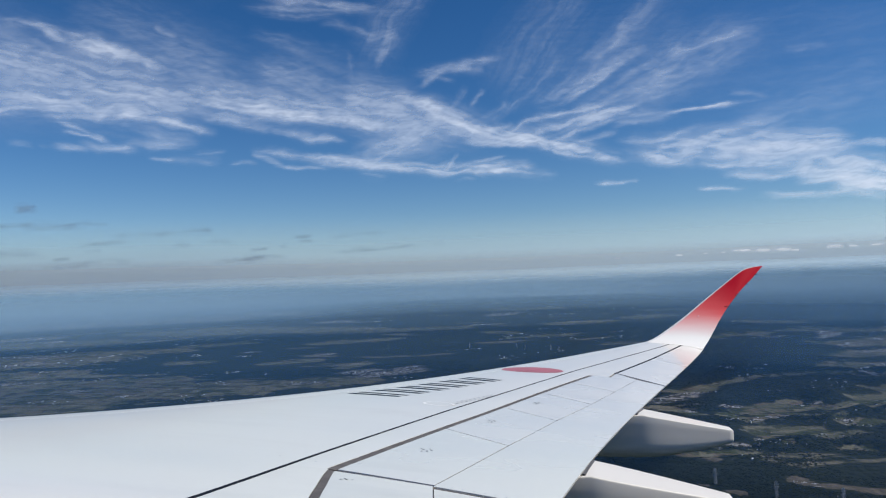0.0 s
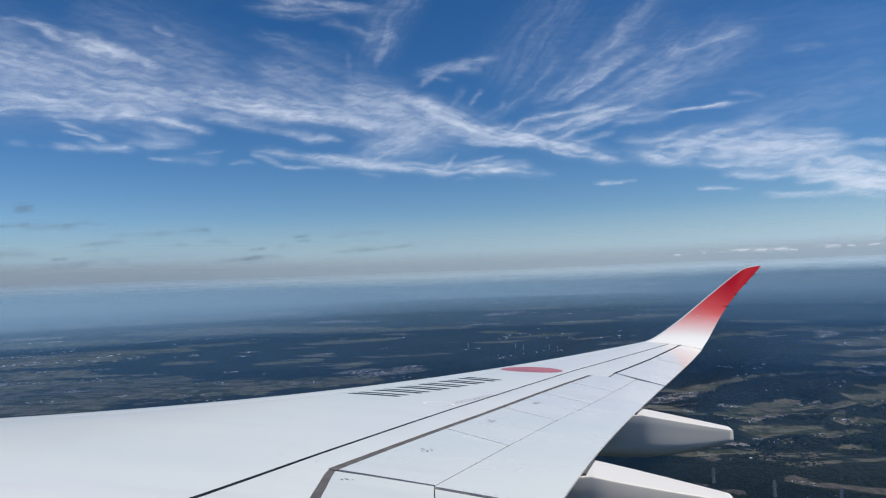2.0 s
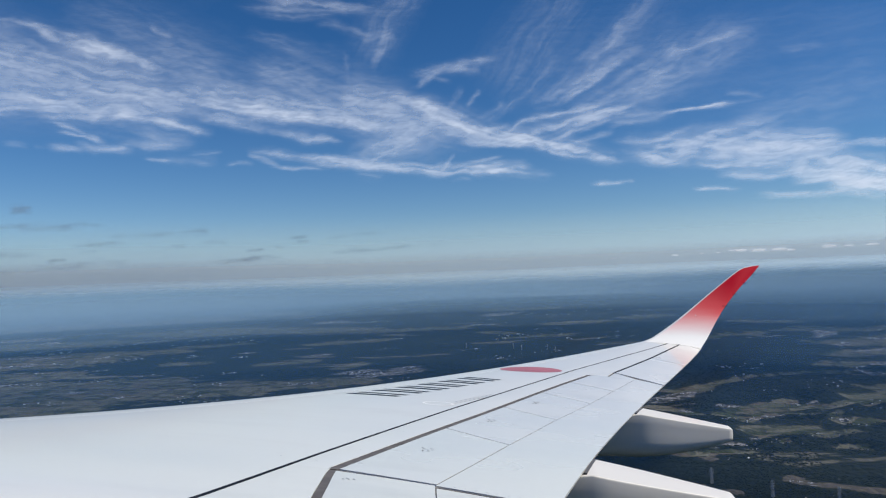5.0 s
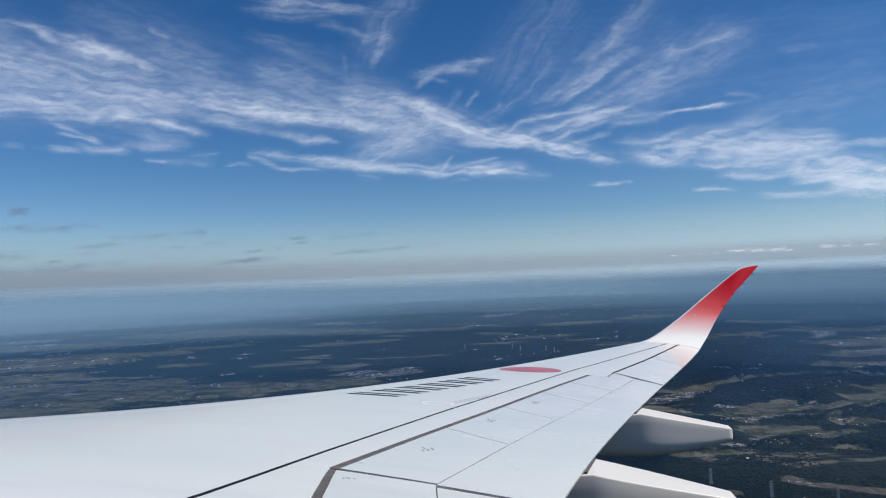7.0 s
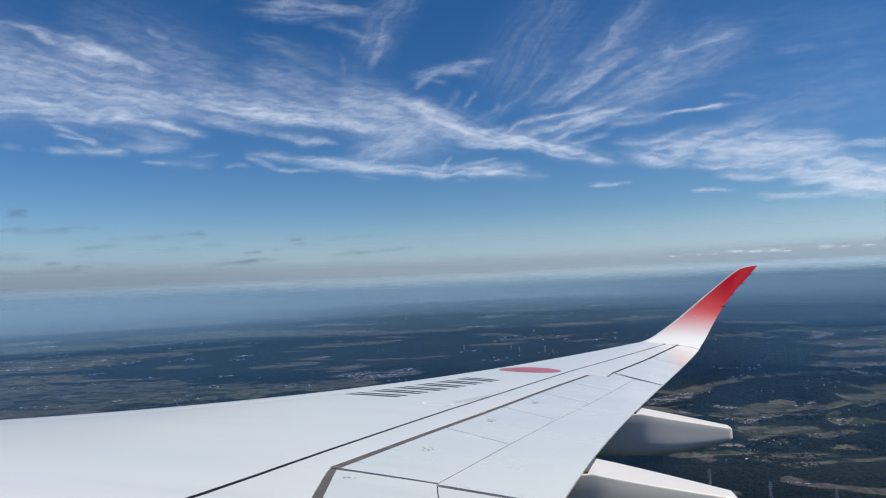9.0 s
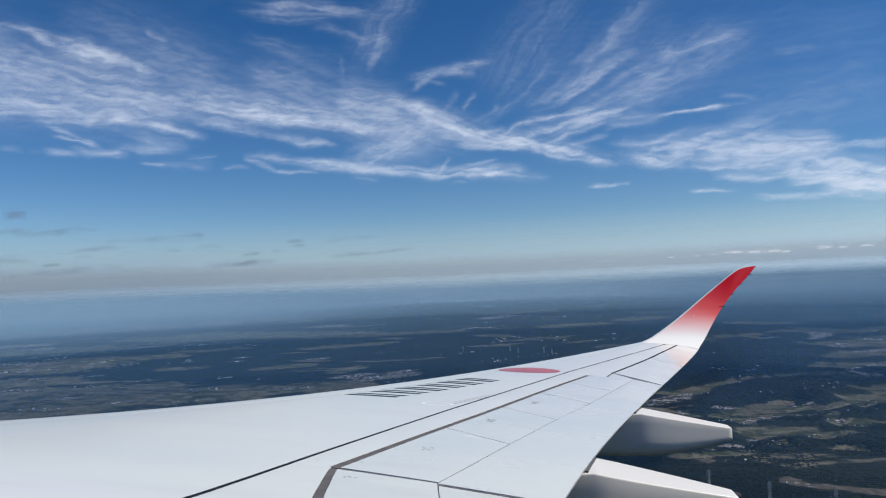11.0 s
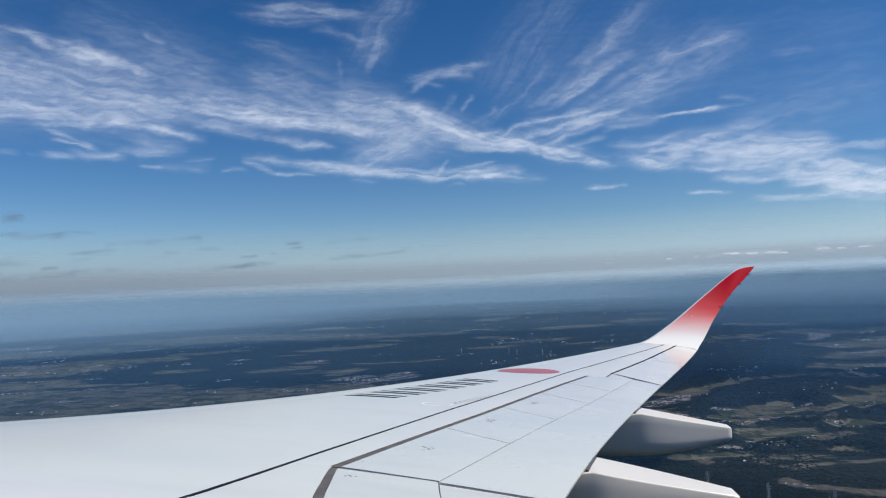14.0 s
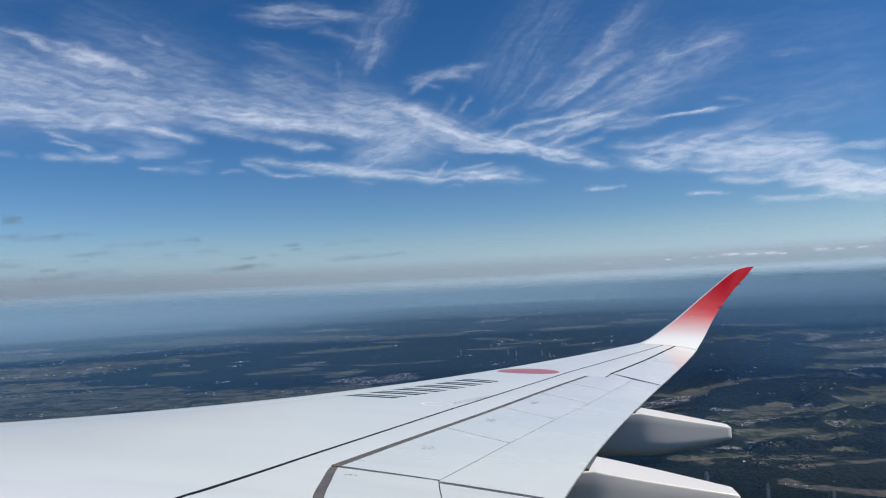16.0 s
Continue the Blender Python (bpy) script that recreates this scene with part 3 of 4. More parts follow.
def make_cirrus():
    """The high sheet of ice cloud: wisps of drawn-out strands that melt into one another."""
    az, el = np.arange(-52.0, 40.0, 0.1), np.arange(3.4, 31.0, 0.1)
    ax, ey = np.meshgrid(az, el, indexing="ij")
    thick = np.zeros_like(ax)
    # slow eddies bend every wisp
    wx = ax + 1.3 * (fbm(ax / 2.6, ey / 1.6, 31) - 0.47) + 0.22 * (fbm(ax / 0.7, ey / 0.5, 37) - 0.47)
    wy = ey + 0.8 * (fbm(ax / 2.6, ey / 1.6, 41) - 0.47) + 0.16 * (fbm(ax / 0.7, ey / 0.5, 47) - 0.47)
    tufts = fbm(wx / 1.5, wy / 0.9, 53)
    for k, (az0, el0, az1, el1, width, sag, density, slant) in enumerate(WISPS):
        mid = math.cos(radians((el0 + el1) / 2))
        dx, dy = (az1 - az0) * mid, el1 - el0
        length = math.hypot(dx, dy)
        reach = 0.3 * length + 1.6 * width + 1.0
        i0, i1 = np.searchsorted(az, (min(az0, az1) - reach, max(az0, az1) + reach))
        j0, j1 = np.searchsorted(el, (min(el0, el1) - reach, max(el0, el1) + reach))
        px, py = (wx[i0:i1, j0:j1] - az0) * mid, wy[i0:i1, j0:j1] - el0
        u = (px * dx + py * dy) / length ** 2
        v = (py * dx - px * dy) / length - sag * 4 * u * (1 - u)
        ends = np.clip((u + 0.16) / 0.4, 0, 1) * np.clip((1.16 - u) / 0.4, 0, 1)
        ends = ends * ends * (3 - 2 * ends)
        rim = np.where(v > 0, 0.52, 0.40) * width
        body = np.exp(-(v / rim) ** 2) * ends
        ca, sa = math.cos(radians(slant)), math.sin(radians(slant))
        fx, fy = u * length * ca - v * sa, u * length * sa + v * ca
        thin_strands = fbm(fx / 4.2 + 7.3 * k, fy / 0.26 + 3.1 * k, 61)
        broad_strands = fbm(fx / 5.0 + 5.7 * k, fy / 0.7 + 1.9 * k, 67)
        grain = 0.45 * thin_strands + 0.30 * broad_strands + 0.25 * tufts[i0:i1, j0:j1]
        grain = np.clip((grain - 0.32) / 0.31, 0, 1)
        density, milk = (0.62 * density, 0.45) if width > 2.4 else (density, 0.14)
        thick[i0:i1, j0:j1] += CIRRUS_GAIN * density * body * (milk + (1.25 - milk) * grain * grain * (3 - 2 * grain))
    edge = np.clip(np.minimum.reduce([ax - az[0], az[-1] - ax, ey - el[0], el[-1] - ey]) / 1.5, 0, 1)
    dist = CIRRUS_HEIGHT / np.sin(np.radians(ey))
    a, e = np.radians(ax), np.radians(ey)
    verts = np.stack([np.sin(a) * np.cos(e) * dist, np.cos(a) * np.cos(e) * dist, np.full_like(a, EYE_HEIGHT + CIRRUS_HEIGHT)], -1).reshape(-1, 3)
    na, ne = ax.shape
    i, j = np.meshgrid(np.arange(na - 1), np.arange(ne - 1), indexing="ij")
    quads = np.stack([i * ne + j, (i + 1) * ne + j, (i + 1) * ne + j + 1, i * ne + j + 1], -1).reshape(-1, 4)
    shares = (thick * edge).ravel()
    # keep the sheet only where there is cloud
    quads = quads[(shares[quads] > 0.004).any(axis=1)]
    used, quads = np.unique(quads, return_inverse=True)
    me = bpy.data.meshes.new("cirrus_clouds")
    me.from_pydata(verts[used].tolist(), [], quads.reshape(-1, 4).tolist())
    layer = me.uv_layers.new(name="sky")
    corner = np.zeros(len(me.loops), np.int32)
    me.loops.foreach_get("vertex_index", corner)
    layer.data.foreach_set("uv", np.column_stack([wx.ravel()[used], wy.ravel()[used]])[corner].astype(np.float32).ravel())
    me.attributes.new("thickness", "FLOAT", "POINT").data.foreach_set("value", shares[used].astype(np.float32))
    me.materials.append(cirrus_material())
    tagged(new("cirrus_clouds", me), "streaky white high cloud in feathery veils across blue sky", "clouds", kind="stuff")


CIRRUS_GAIN = 0.85


def flat_cloud(az, el, wide, high):
    veil("low_cloud", az - wide / 2, el, az + wide / 2, el + 0.03 * wide, high * 1.6, 0, 0.38, 0, LOW_CLOUD,
         lambda a, e, k: from_eye(a, e, 3560 + 2 * (k - 115)), "flat grey low cloud over the haze", "cloud", "low clouds")


CUMULUS = veil_material("sunlit low cloud", (0.96, 0.96, 0.97), 0.75, 0.6, 0.9)


def white_cloud(az, el, wide, high):
    """A bank of small white cloud on a level layer, lit through from above."""
    veil("cumulus_cloud", az - wide / 2, el, az + wide / 2, el, high * 0.9, 0.2 * high, 0.33, 0, CUMULUS,
         lambda a, e, k: from_eye(a, e, (70.0 + 0.05 * k) / math.sin(radians(max(e, 0.85)))), "small white cloud low over the horizon", "cloud", "white clouds")


def haze_ring(name, radius, spread, color, low, full, fade, top, alpha, label, ragged=0.15, left=0.1, right=0.1):
    """A round sloping curtain standing in for haze, its hazy light put into the colour, spread metres wider with each
    metre of height: clear at the ground, thickest at full, gone at top.
    """
    n = Nodes(name + " airlight")
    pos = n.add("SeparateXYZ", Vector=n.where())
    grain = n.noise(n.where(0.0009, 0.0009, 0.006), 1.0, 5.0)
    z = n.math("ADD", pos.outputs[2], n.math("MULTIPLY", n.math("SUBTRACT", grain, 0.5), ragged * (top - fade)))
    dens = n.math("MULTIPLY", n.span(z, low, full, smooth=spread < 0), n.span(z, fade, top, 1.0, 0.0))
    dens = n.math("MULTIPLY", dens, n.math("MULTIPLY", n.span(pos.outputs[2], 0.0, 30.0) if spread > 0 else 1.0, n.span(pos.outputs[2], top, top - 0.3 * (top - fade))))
    # denser on either hand than in the middle, which brightens the painted haze there
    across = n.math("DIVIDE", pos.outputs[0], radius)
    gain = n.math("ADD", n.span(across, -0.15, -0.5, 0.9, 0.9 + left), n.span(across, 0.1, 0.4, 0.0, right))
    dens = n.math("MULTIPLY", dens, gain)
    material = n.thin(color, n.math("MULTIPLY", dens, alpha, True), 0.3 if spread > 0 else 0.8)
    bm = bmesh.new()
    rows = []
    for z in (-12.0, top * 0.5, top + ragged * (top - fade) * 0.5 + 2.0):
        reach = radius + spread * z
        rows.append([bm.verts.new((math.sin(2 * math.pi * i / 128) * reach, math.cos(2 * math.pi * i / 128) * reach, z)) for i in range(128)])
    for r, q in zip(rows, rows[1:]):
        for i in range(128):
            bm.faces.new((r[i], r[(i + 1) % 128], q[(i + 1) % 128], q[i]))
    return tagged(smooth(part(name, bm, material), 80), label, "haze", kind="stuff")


# ---- land ----
FIELDS, TOWNS, BARE = [], [], []


def field(*strip):
    FIELDS.append(strip)


def town(*strip):
    TOWNS.append(strip)


def bare(*strip):
    BARE.append(strip)


def strip_cover(strips, x, y):
    """How far a place lies inside any of the strips: 1 on the middle line, 0 beyond twice the half width."""
    best = np.zeros_like(x)
    for x0, y0, x1, y1, half in strips:
        dx, dy = x1 - x0, y1 - y0
        t = np.clip(((x - x0) * dx + (y - y0) * dy) / (dx * dx + dy * dy + 1e-6), 0, 1)
        d = np.hypot(x - x0 - t * dx, y - y0 - t * dy) / half
        best = np.maximum(best, np.clip(1.0 - 0.5 * d, 0, 1))
    return best


def lattice_noise(x, y, seed):
    """Smooth value noise on arrays."""
    xi, yi = np.floor(x).astype(np.int64), np.floor(y).astype(np.int64)
    fx, fy = x - xi, y - yi
    fx, fy = fx * fx * (3 - 2 * fx), fy * fy * (3 - 2 * fy)

    def h(a, b):
        v = np.sin(a * 127.1 + b * 311.7 + seed * 74.7) * 43758.5453
        return v - np.floor(v)
    return (h(xi, yi) * (1 - fx) + h(xi + 1, yi) * fx) * (1 - fy) + (h(xi, yi + 1) * (1 - fx) + h(xi + 1, yi + 1) * fx) * fy


def fbm(x, y, seed):
    return sum(lattice_noise(x * 2 ** k, y * 2 ** k, seed + k) * 0.5 ** (k + 1) for k in range(4))


def land_height(x, y):
    open_land = np.clip(strip_cover(FIELDS, x, y) * 2.2, 0, 1)
    built = np.clip(strip_cover(TOWNS, x, y) * 2.2, 0, 1)
    relief = np.clip(fbm(x / 330, y / 330, 3) - 0.40, 0, 1) * 40 * np.clip((x + 200) / 350, 0.12, 1)
    near = np.clip((np.hypot(x, y) - 250) / 300, 0, 1) * np.clip(1 - (np.hypot(x, y) - 1500) / 1500, 0.25, 1)
    return relief * near * (1 - open_land) * (1 - 0.8 * built)


def land_material():
    n = Nodes("farmland and woods")
    cover = n.attribute("cover")
    c = n.add("SeparateXYZ", Vector=cover.outputs["Vector"])
    rag = n.noise(n.where(0.022, 0.026, 0.02), 1.0, 9.0, 0.72)
    patch = n.noise(n.where(0.0035, 0.010, 0.005), 1.0, 8.0, 0.62)
    scatter = n.span(patch, 0.60, 0.64)
    open_land = n.math("MAXIMUM", n.span(n.math("ADD", c.outputs[0], n.math("MULTIPLY", n.math("SUBTRACT", rag, 0.5), 1.8)), 0.36, 0.44), n.math("MULTIPLY", scatter, 0.8))
    grain = n.noise(n.where(0.25, 0.25, 0.25), 1.0, 6.0)
    canopy = n.add("TexVoronoi", Vector=n.where(0.16, 0.16, 0.16), Scale=1.0).outputs["Distance"]
    stand = n.noise(n.where(0.006, 0.006, 0.006), 1.0, 4.0)
    wood = n.mix(n.span(canopy, 0.0, 0.8), (0.017, 0.025, 0.018), (0.010, 0.016, 0.013))
    wood = n.mix(n.span(stand, 0.4, 0.65), wood, n.mix(grain, (0.012, 0.018, 0.014), (0.021, 0.028, 0.018)))
    plots = n.add("TexVoronoi", Vector=n.where(0.045, 0.085, 0.06), Scale=1.0)
    tone = n.add("SeparateXYZ", Vector=plots.outputs["Color"])
    crop = n.mix(n.span(tone.outputs[0], 0.25, 0.8), (0.090, 0.096, 0.064), (0.156, 0.152, 0.110))
    crop = n.mix(n.span(tone.outputs[1], 0.72, 0.78), crop, (0.042, 0.056, 0.026))
    crop = n.mix(n.span(tone.outputs[2], 0.86, 0.9), crop, (0.13, 0.11, 0.08))
    crop = n.mix(n.math("MULTIPLY", n.span(grain, 0.3, 0.7), 0.4), crop, (0.07, 0.07, 0.04))
    hedge = n.span(n.noise(n.where(0.05, 0.025, 0.03), 1.0, 7.0, 0.65), 0.55, 0.59)
    crop = n.mix(n.math("MULTIPLY", scatter, 0.5), crop, (0.21, 0.19, 0.15))
    crop = n.mix(n.math("MULTIPLY", hedge, 0.7), crop, (0.022, 0.032, 0.018))
    ground = n.mix(open_land, wood, crop)
    lots = n.add("TexVoronoi", Vector=n.where(0.22, 0.26, 0.2), Scale=1.0)
    lot_tone = n.add("SeparateXYZ", Vector=lots.outputs["Color"])
    built = n.mix(n.span(lot_tone.outputs[0], 0.35, 0.9), (0.030, 0.036, 0.032), (0.30, 0.29, 0.28))
    ground = n.mix(n.span(n.math("ADD", c.outputs[1], n.math("MULTIPLY", n.math("SUBTRACT", rag, 0.5), 1.0)), 0.40, 0.62), ground, built)
    earth = n.mix(grain, (0.045, 0.043, 0.036), (0.16, 0.142, 0.116))
    ground = n.mix(n.span(n.math("ADD", c.outputs[2], n.math("MULTIPLY", n.math("SUBTRACT", rag, 0.5), 2.6)), 0.42, 0.50), ground, earth)
    n.bump(n.math("ADD", n.math("MULTIPLY", canopy, -1.0), grain), 0.6, 3.0)
    return n.finish(ground, 0.95, Specular_IOR_Level=0.1)


def make_land():
    nr, na = 250, 720
    r = np.concatenate([[0.0], np.geomspace(30, 4940, nr)])
    a = np.linspace(0, 2 * np.pi, na, endpoint=False)
    rr, aa = np.meshgrid(r[1:], a, indexing="ij")
    x, y = (np.sin(aa) * rr).ravel(), (np.cos(aa) * rr).ravel()
    z = land_height(x, y)
    verts = np.vstack([np.column_stack([x, y, z]), [[0, 0, 0]]])
    i, j = np.meshgrid(np.arange(nr - 1), np.arange(na), indexing="ij")
    quads = np.stack([i * na + j, i * na + (j + 1) % na, (i + 1) * na + (j + 1) % na, (i + 1) * na + j], -1).reshape(-1, 4)
    hub = [(k, (k + 1) % na, nr * na) for k in range(na)]
    me = bpy.data.meshes.new("ground")
    me.from_pydata(verts.tolist(), [], [tuple(reversed(q)) for q in quads.tolist()] + [tuple(reversed(t)) for t in hub])
    cover = np.zeros((len(verts), 3), np.float32)
    for k, strips in enumerate((FIELDS, TOWNS, BARE)):
        cover[:-1, k] = strip_cover(strips, x, y)
    me.attributes.new("cover", "FLOAT_VECTOR", "POINT").data.foreach_set("vector", cover.ravel())
    me.materials.append(land_material())
    me.polygons.foreach_set("use_smooth", [True] * len(me.polygons))
    me.update()
    return tagged(new("ground", me), "hazy plain of dark woods, fields and towns", "ground", kind="structure")


def roof_material():
    n = Nodes("town roofs and walls")
    geo = n.add("NewGeometry")
    pick = geo.outputs["Random Per Island"]
    color = n.mix(n.span(pick, 0.0, 0.5), (0.10, 0.11, 0.13), (0.42, 0.41, 0.39))
    color = n.mix(n.span(pick, 0.50, 0.60), color, (0.85, 0.85, 0.83))
    color = n.mix(n.span(pick, 0.93, 0.95), color, (0.30, 0.16, 0.11))
    return n.finish(n.mix(n.math("MULTIPLY", n.noise(n.where(0.8, 0.8, 0.8), 1.0), 0.3), color, (0.2, 0.2, 0.2)), 0.55)


def make_towns():
    """Houses, sheds and halls, gathered in the towns and strewn thinly elsewhere."""
    rng = np.random.default_rng(5)
    spots = []
    for x0, y0, x1, y1, half in TOWNS:
        far = math.hypot(x0 + x1, y0 + y1) / 2
        length = math.hypot(x1 - x0, y1 - y0) + 2 * half
        count = int(min(8000, max(16, length * half * 2 / (far * 0.045) ** 2 * 6.5)))
        for _ in range(count):
            t, w = rng.random(), rng.normal(0, 0.55) * half
            dx, dy = (x1 - x0), (y1 - y0)
            n = math.hypot(dx, dy) + 1e-6
            spots.append((x0 + dx * t - dy / n * w + rng.normal(0, half * 0.35), y0 + dy * t + dx / n * w + rng.normal(0, half * 0.3), 1.0))
    for _ in range(420):
        # hamlets and works
        az, dist = rng.uniform(-1.1, 1.1), 480 * (4300 / 480) ** rng.random()
        cx, cy = math.sin(az) * dist, math.cos(az) * dist
        tall = rng.uniform(0.006, 0.022)
        for _ in range(rng.integers(2, 14)):
            spots.append((cx + rng.normal(0, dist * tall), cy + rng.normal(0, dist * 0.010), 1.1))
    pts = np.array(spots)
    zs = land_height(pts[:, 0], pts[:, 1])
    verts, faces = [], []
    for (x, y, k), z in zip(spots, zs):
        far = math.hypot(x, y)
        size = 0.02 + far / 2500.0
        w, d, h = rng.uniform(1.1, 2.6) * size * k, rng.uniform(0.9, 1.9) * size * k, rng.uniform(0.5, 1.1) * size
        if rng.random() < 0.10:
            w, d = w * 2.2, d * 1.8
        a = rng.normal(0, 0.35) + (math.pi / 2 if rng.random() < 0.25 else 0.0)
        ca, sa = math.cos(a), math.sin(a)
        b = len(verts)
        for px, py, pz in ((-w, -d, -2), (w, -d, -2), (w, d, -2), (-w, d, -2), (-w, -d, h), (w, -d, h), (w, d, h), (-w, d, h), (-w, 0, h * 1.35), (w, 0, h * 1.35)):
            verts.append((x + px * ca - py * sa, y + px * sa + py * ca, z + pz))
        faces += [tuple(b + q for q in f) for f in ((0, 1, 5, 4), (2, 3, 7, 6), (1, 2, 6, 9, 5), (3, 0, 4, 8, 7), (4, 5, 9, 8), (6, 7, 8, 9))]
    me = bpy.data.meshes.new("town_buildings")
    me.from_pydata(verts, [], faces)
    me.materials.append(roof_material())
    tagged(new("town_buildings", me), "pale roofs of scattered houses and sheds on the plain", "buildings", kind="stuff")


def tree_material():
    n = Nodes("woodland crowns")
    pick = n.add("NewGeometry").outputs["Random Per Island"]
    leaf = n.noise(n.where(0.9, 0.9, 0.9), 1.0, 6.0)
    color = n.mix(pick, (0.014, 0.021, 0.017), (0.022, 0.030, 0.021))
    n.bump(leaf, 0.8, 0.8)
    return n.finish(n.mix(n.span(leaf, 0.3, 0.7), (0.013, 0.019, 0.014), color), 0.9, Specular_IOR_Level=0.1)


def make_woods():
    """Crowns of the nearer woods, as one mass."""
    rng = np.random.default_rng(9)
    n = 100000
    az, dist = rng.uniform(-0.72, 0.52, n), 430 * (1250 / 430) ** (rng.random(n) ** 1.5)
    x, y = np.sin(az) * dist, np.cos(az) * dist
    keep = (strip_cover(FIELDS, x, y) + 0.5 * (fbm(x / 22, y / 22, 8) - 0.5) < 0.10) & (strip_cover(TOWNS, x, y) < 0.3) & (strip_cover(BARE, x, y) < 0.2)
    keep &= fbm(x / 90, y / 90, 15) > 0.30
    x, y = x[keep], y[keep]
    z = land_height(x, y)
    bm = bmesh.new()
    bmesh.ops.create_icosphere(bm, subdivisions=1, radius=1.0)
    base = np.array([v.co for v in bm.verts])
    tri = np.array([[v.index for v in f.verts] for f in bm.faces])
    bm.free()
    k = len(x)
    size = rng.uniform(0.4, 0.95, k) * (0.6 + dist[keep] / 1000)
    shape = base[None] * (1 + rng.uniform(-0.28, 0.28, (k, len(base), 1))) * size[:, None, None] * np.array([1.15, 1.15, 0.32])
    shape += np.column_stack([x, y, z + size * 0.2])[:, None, :]
    faces = (tri[None] + (np.arange(k) * len(base))[:, None, None]).reshape(-1, 3)
    me = bpy.data.meshes.new("woodland")
    me.from_pydata(shape.reshape(-1, 3).tolist(), [], faces.tolist())
    me.materials.append(tree_material())
    tagged(new("woodland", me), "dark green crowns of mixed woodland", "trees", kind="stuff")


def bar(bm, p, q, wide):
    p, q = Vector(p), Vector(q)
    m = Matrix.Translation((p + q) / 2) @ (q - p).to_track_quat("Z", "Y").to_matrix().to_4x4() @ Matrix.Diagonal((wide, wide, (q - p).length, 1))
    bmesh.ops.create_cube(bm, size=1, matrix=m)


def make_pylon():
    pylon = new("power_pylon")
    tagged(pylon, "pale grey steel lattice power pylon among trees", "pylon", "power pylons")
    high = 11.0

    def corner(k, z):
        w = 0.85 * (1 - 0.75 * z / high)
        return (w * (1, 1, -1, -1)[k], w * (1, -1, -1, 1)[k], z)
    for k in range(4):
        bm = bmesh.new()
        bar(bm, corner(k, -1.5), corner(k, high), 0.16)
        part("leg", bm, STEEL, pylon)
    for k in range(4):
        bm = bmesh.new()
        for i in range(7):
            z0, z1 = high * i / 7, high * (i + 1) / 7
            bar(bm, corner(k, z0), corner((k + 1) % 4, z1), 0.09)
            bar(bm, corner((k + 1) % 4, z0), corner(k, z1), 0.09)
        part("lattice", bm, STEEL, pylon)
    for z, w in ((6.9, 2.0), (8.5, 1.8), (10.1, 1.5)):
        bm = bmesh.new()
        for s in (-1, 1):
            bar(bm, (0, 0, z + 0.6), (s * w, 0, z), 0.12)
            bar(bm, (0, 0.3, z), (s * w, 0, z), 0.12)
            bar(bm, (0, -0.3, z), (s * w, 0, z), 0.12)
            bar(bm, (s * w, 0, z), (s * w, 0, z - 0.9), 0.12)
        part("crossarm", bm, STEEL, pylon)
    return pylon


# ---- the place ----
make_wing()
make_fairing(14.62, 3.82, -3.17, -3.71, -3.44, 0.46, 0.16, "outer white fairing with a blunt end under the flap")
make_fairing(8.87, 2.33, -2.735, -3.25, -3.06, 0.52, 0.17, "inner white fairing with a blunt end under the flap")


def make_fuselage():
    """The plain side of the cabin behind the window, which carries the wing."""
    bm = bmesh.new()
    rows = []
    for x in (-32.0, -16.0, 0.0, 14.0, 26.0):
        rows.append([bm.verts.new((x, -3.45 + 2.98 * math.cos(a), EYE_HEIGHT - 0.6 + 2.98 * math.sin(a))) for a in np.linspace(-math.pi, math.pi, 64, endpoint=False)])
    for r, q in zip(rows, rows[1:]):
        for j in range(64):
            bm.faces.new((r[j], r[(j + 1) % 64], q[(j + 1) % 64], q[j]))
    bm.faces.new(rows[0]), bm.faces.new(rows[-1])
    bmesh.ops.recalc_face_normals(bm, faces=bm.faces)
    tagged(smooth(part("wall_fuselage", bm, WHITE), 50), "plain white side of the cabin that carries the wing", "fuselage", kind="structure")


make_fuselage()
field(575, 1417, 803, 1544, 23)
field(584, 1959, 660, 1968, 24)
field(447, 2728, 642, 2678, 64)
field(482, 1400, 540, 1405, 19)
field(430, 1606, 496, 1627, 24)
field(-823, 948, -627, 951, 112)
field(-627, 951, -432, 978, 66)
field(-450, 980, -282, 1022, 41)
field(-706, 812, -588, 821, 34)
field(-1095, 2264, -587, 2077, 98)
field(-498, 2003, -254, 2058, 57)
field(-1272, 2146, -983, 2070, 71)
field(-499, 1259, -429, 1296, 24)
field(-711, 1298, -658, 1297, 26)
field(-834, 1136, -762, 1126, 18)
field(-334, 1176, -312, 1248, 16)
field(-147, 2993, 45, 3058, 73)
field(321, 2305, 400, 2354, 57)
field(-124, 1869, -62, 1811, 27)
field(577, 1991, 658, 1887, 40)
field(538, 1356, 659, 1385, 31)
field(-1218, 1372, -1006, 1390, 115)
field(-1576, 1776, -1221, 1805, 107)
field(-1007, 1134, -857, 1153, 49)
field(-1045, 1524, -848, 1549, 47)
field(-681, 1064, -590, 1076, 22)
field(-860, 1653, -751, 1708, 35)
field(-522, 1646, -369, 1717, 32)
field(62, 2109, 201, 2170, 48)
field(-58, 1681, 76, 1698, 22)
field(210, 763, 381, 786, 14)
field(202, 666, 240, 671, 17)
field(290, 692, 337, 699, 13)
field(358, 815, 407, 838, 21)
field(114, 587, 170, 592, 7)
field(196, 724, 239, 732, 10)
field(247, 726, 294, 736, 8)
field(160, 890, 201, 893, 10)
field(198, 911, 269, 967, 9)
field(269, 967, 382, 1024, 8)
field(378, 1013, 466, 958, 10)
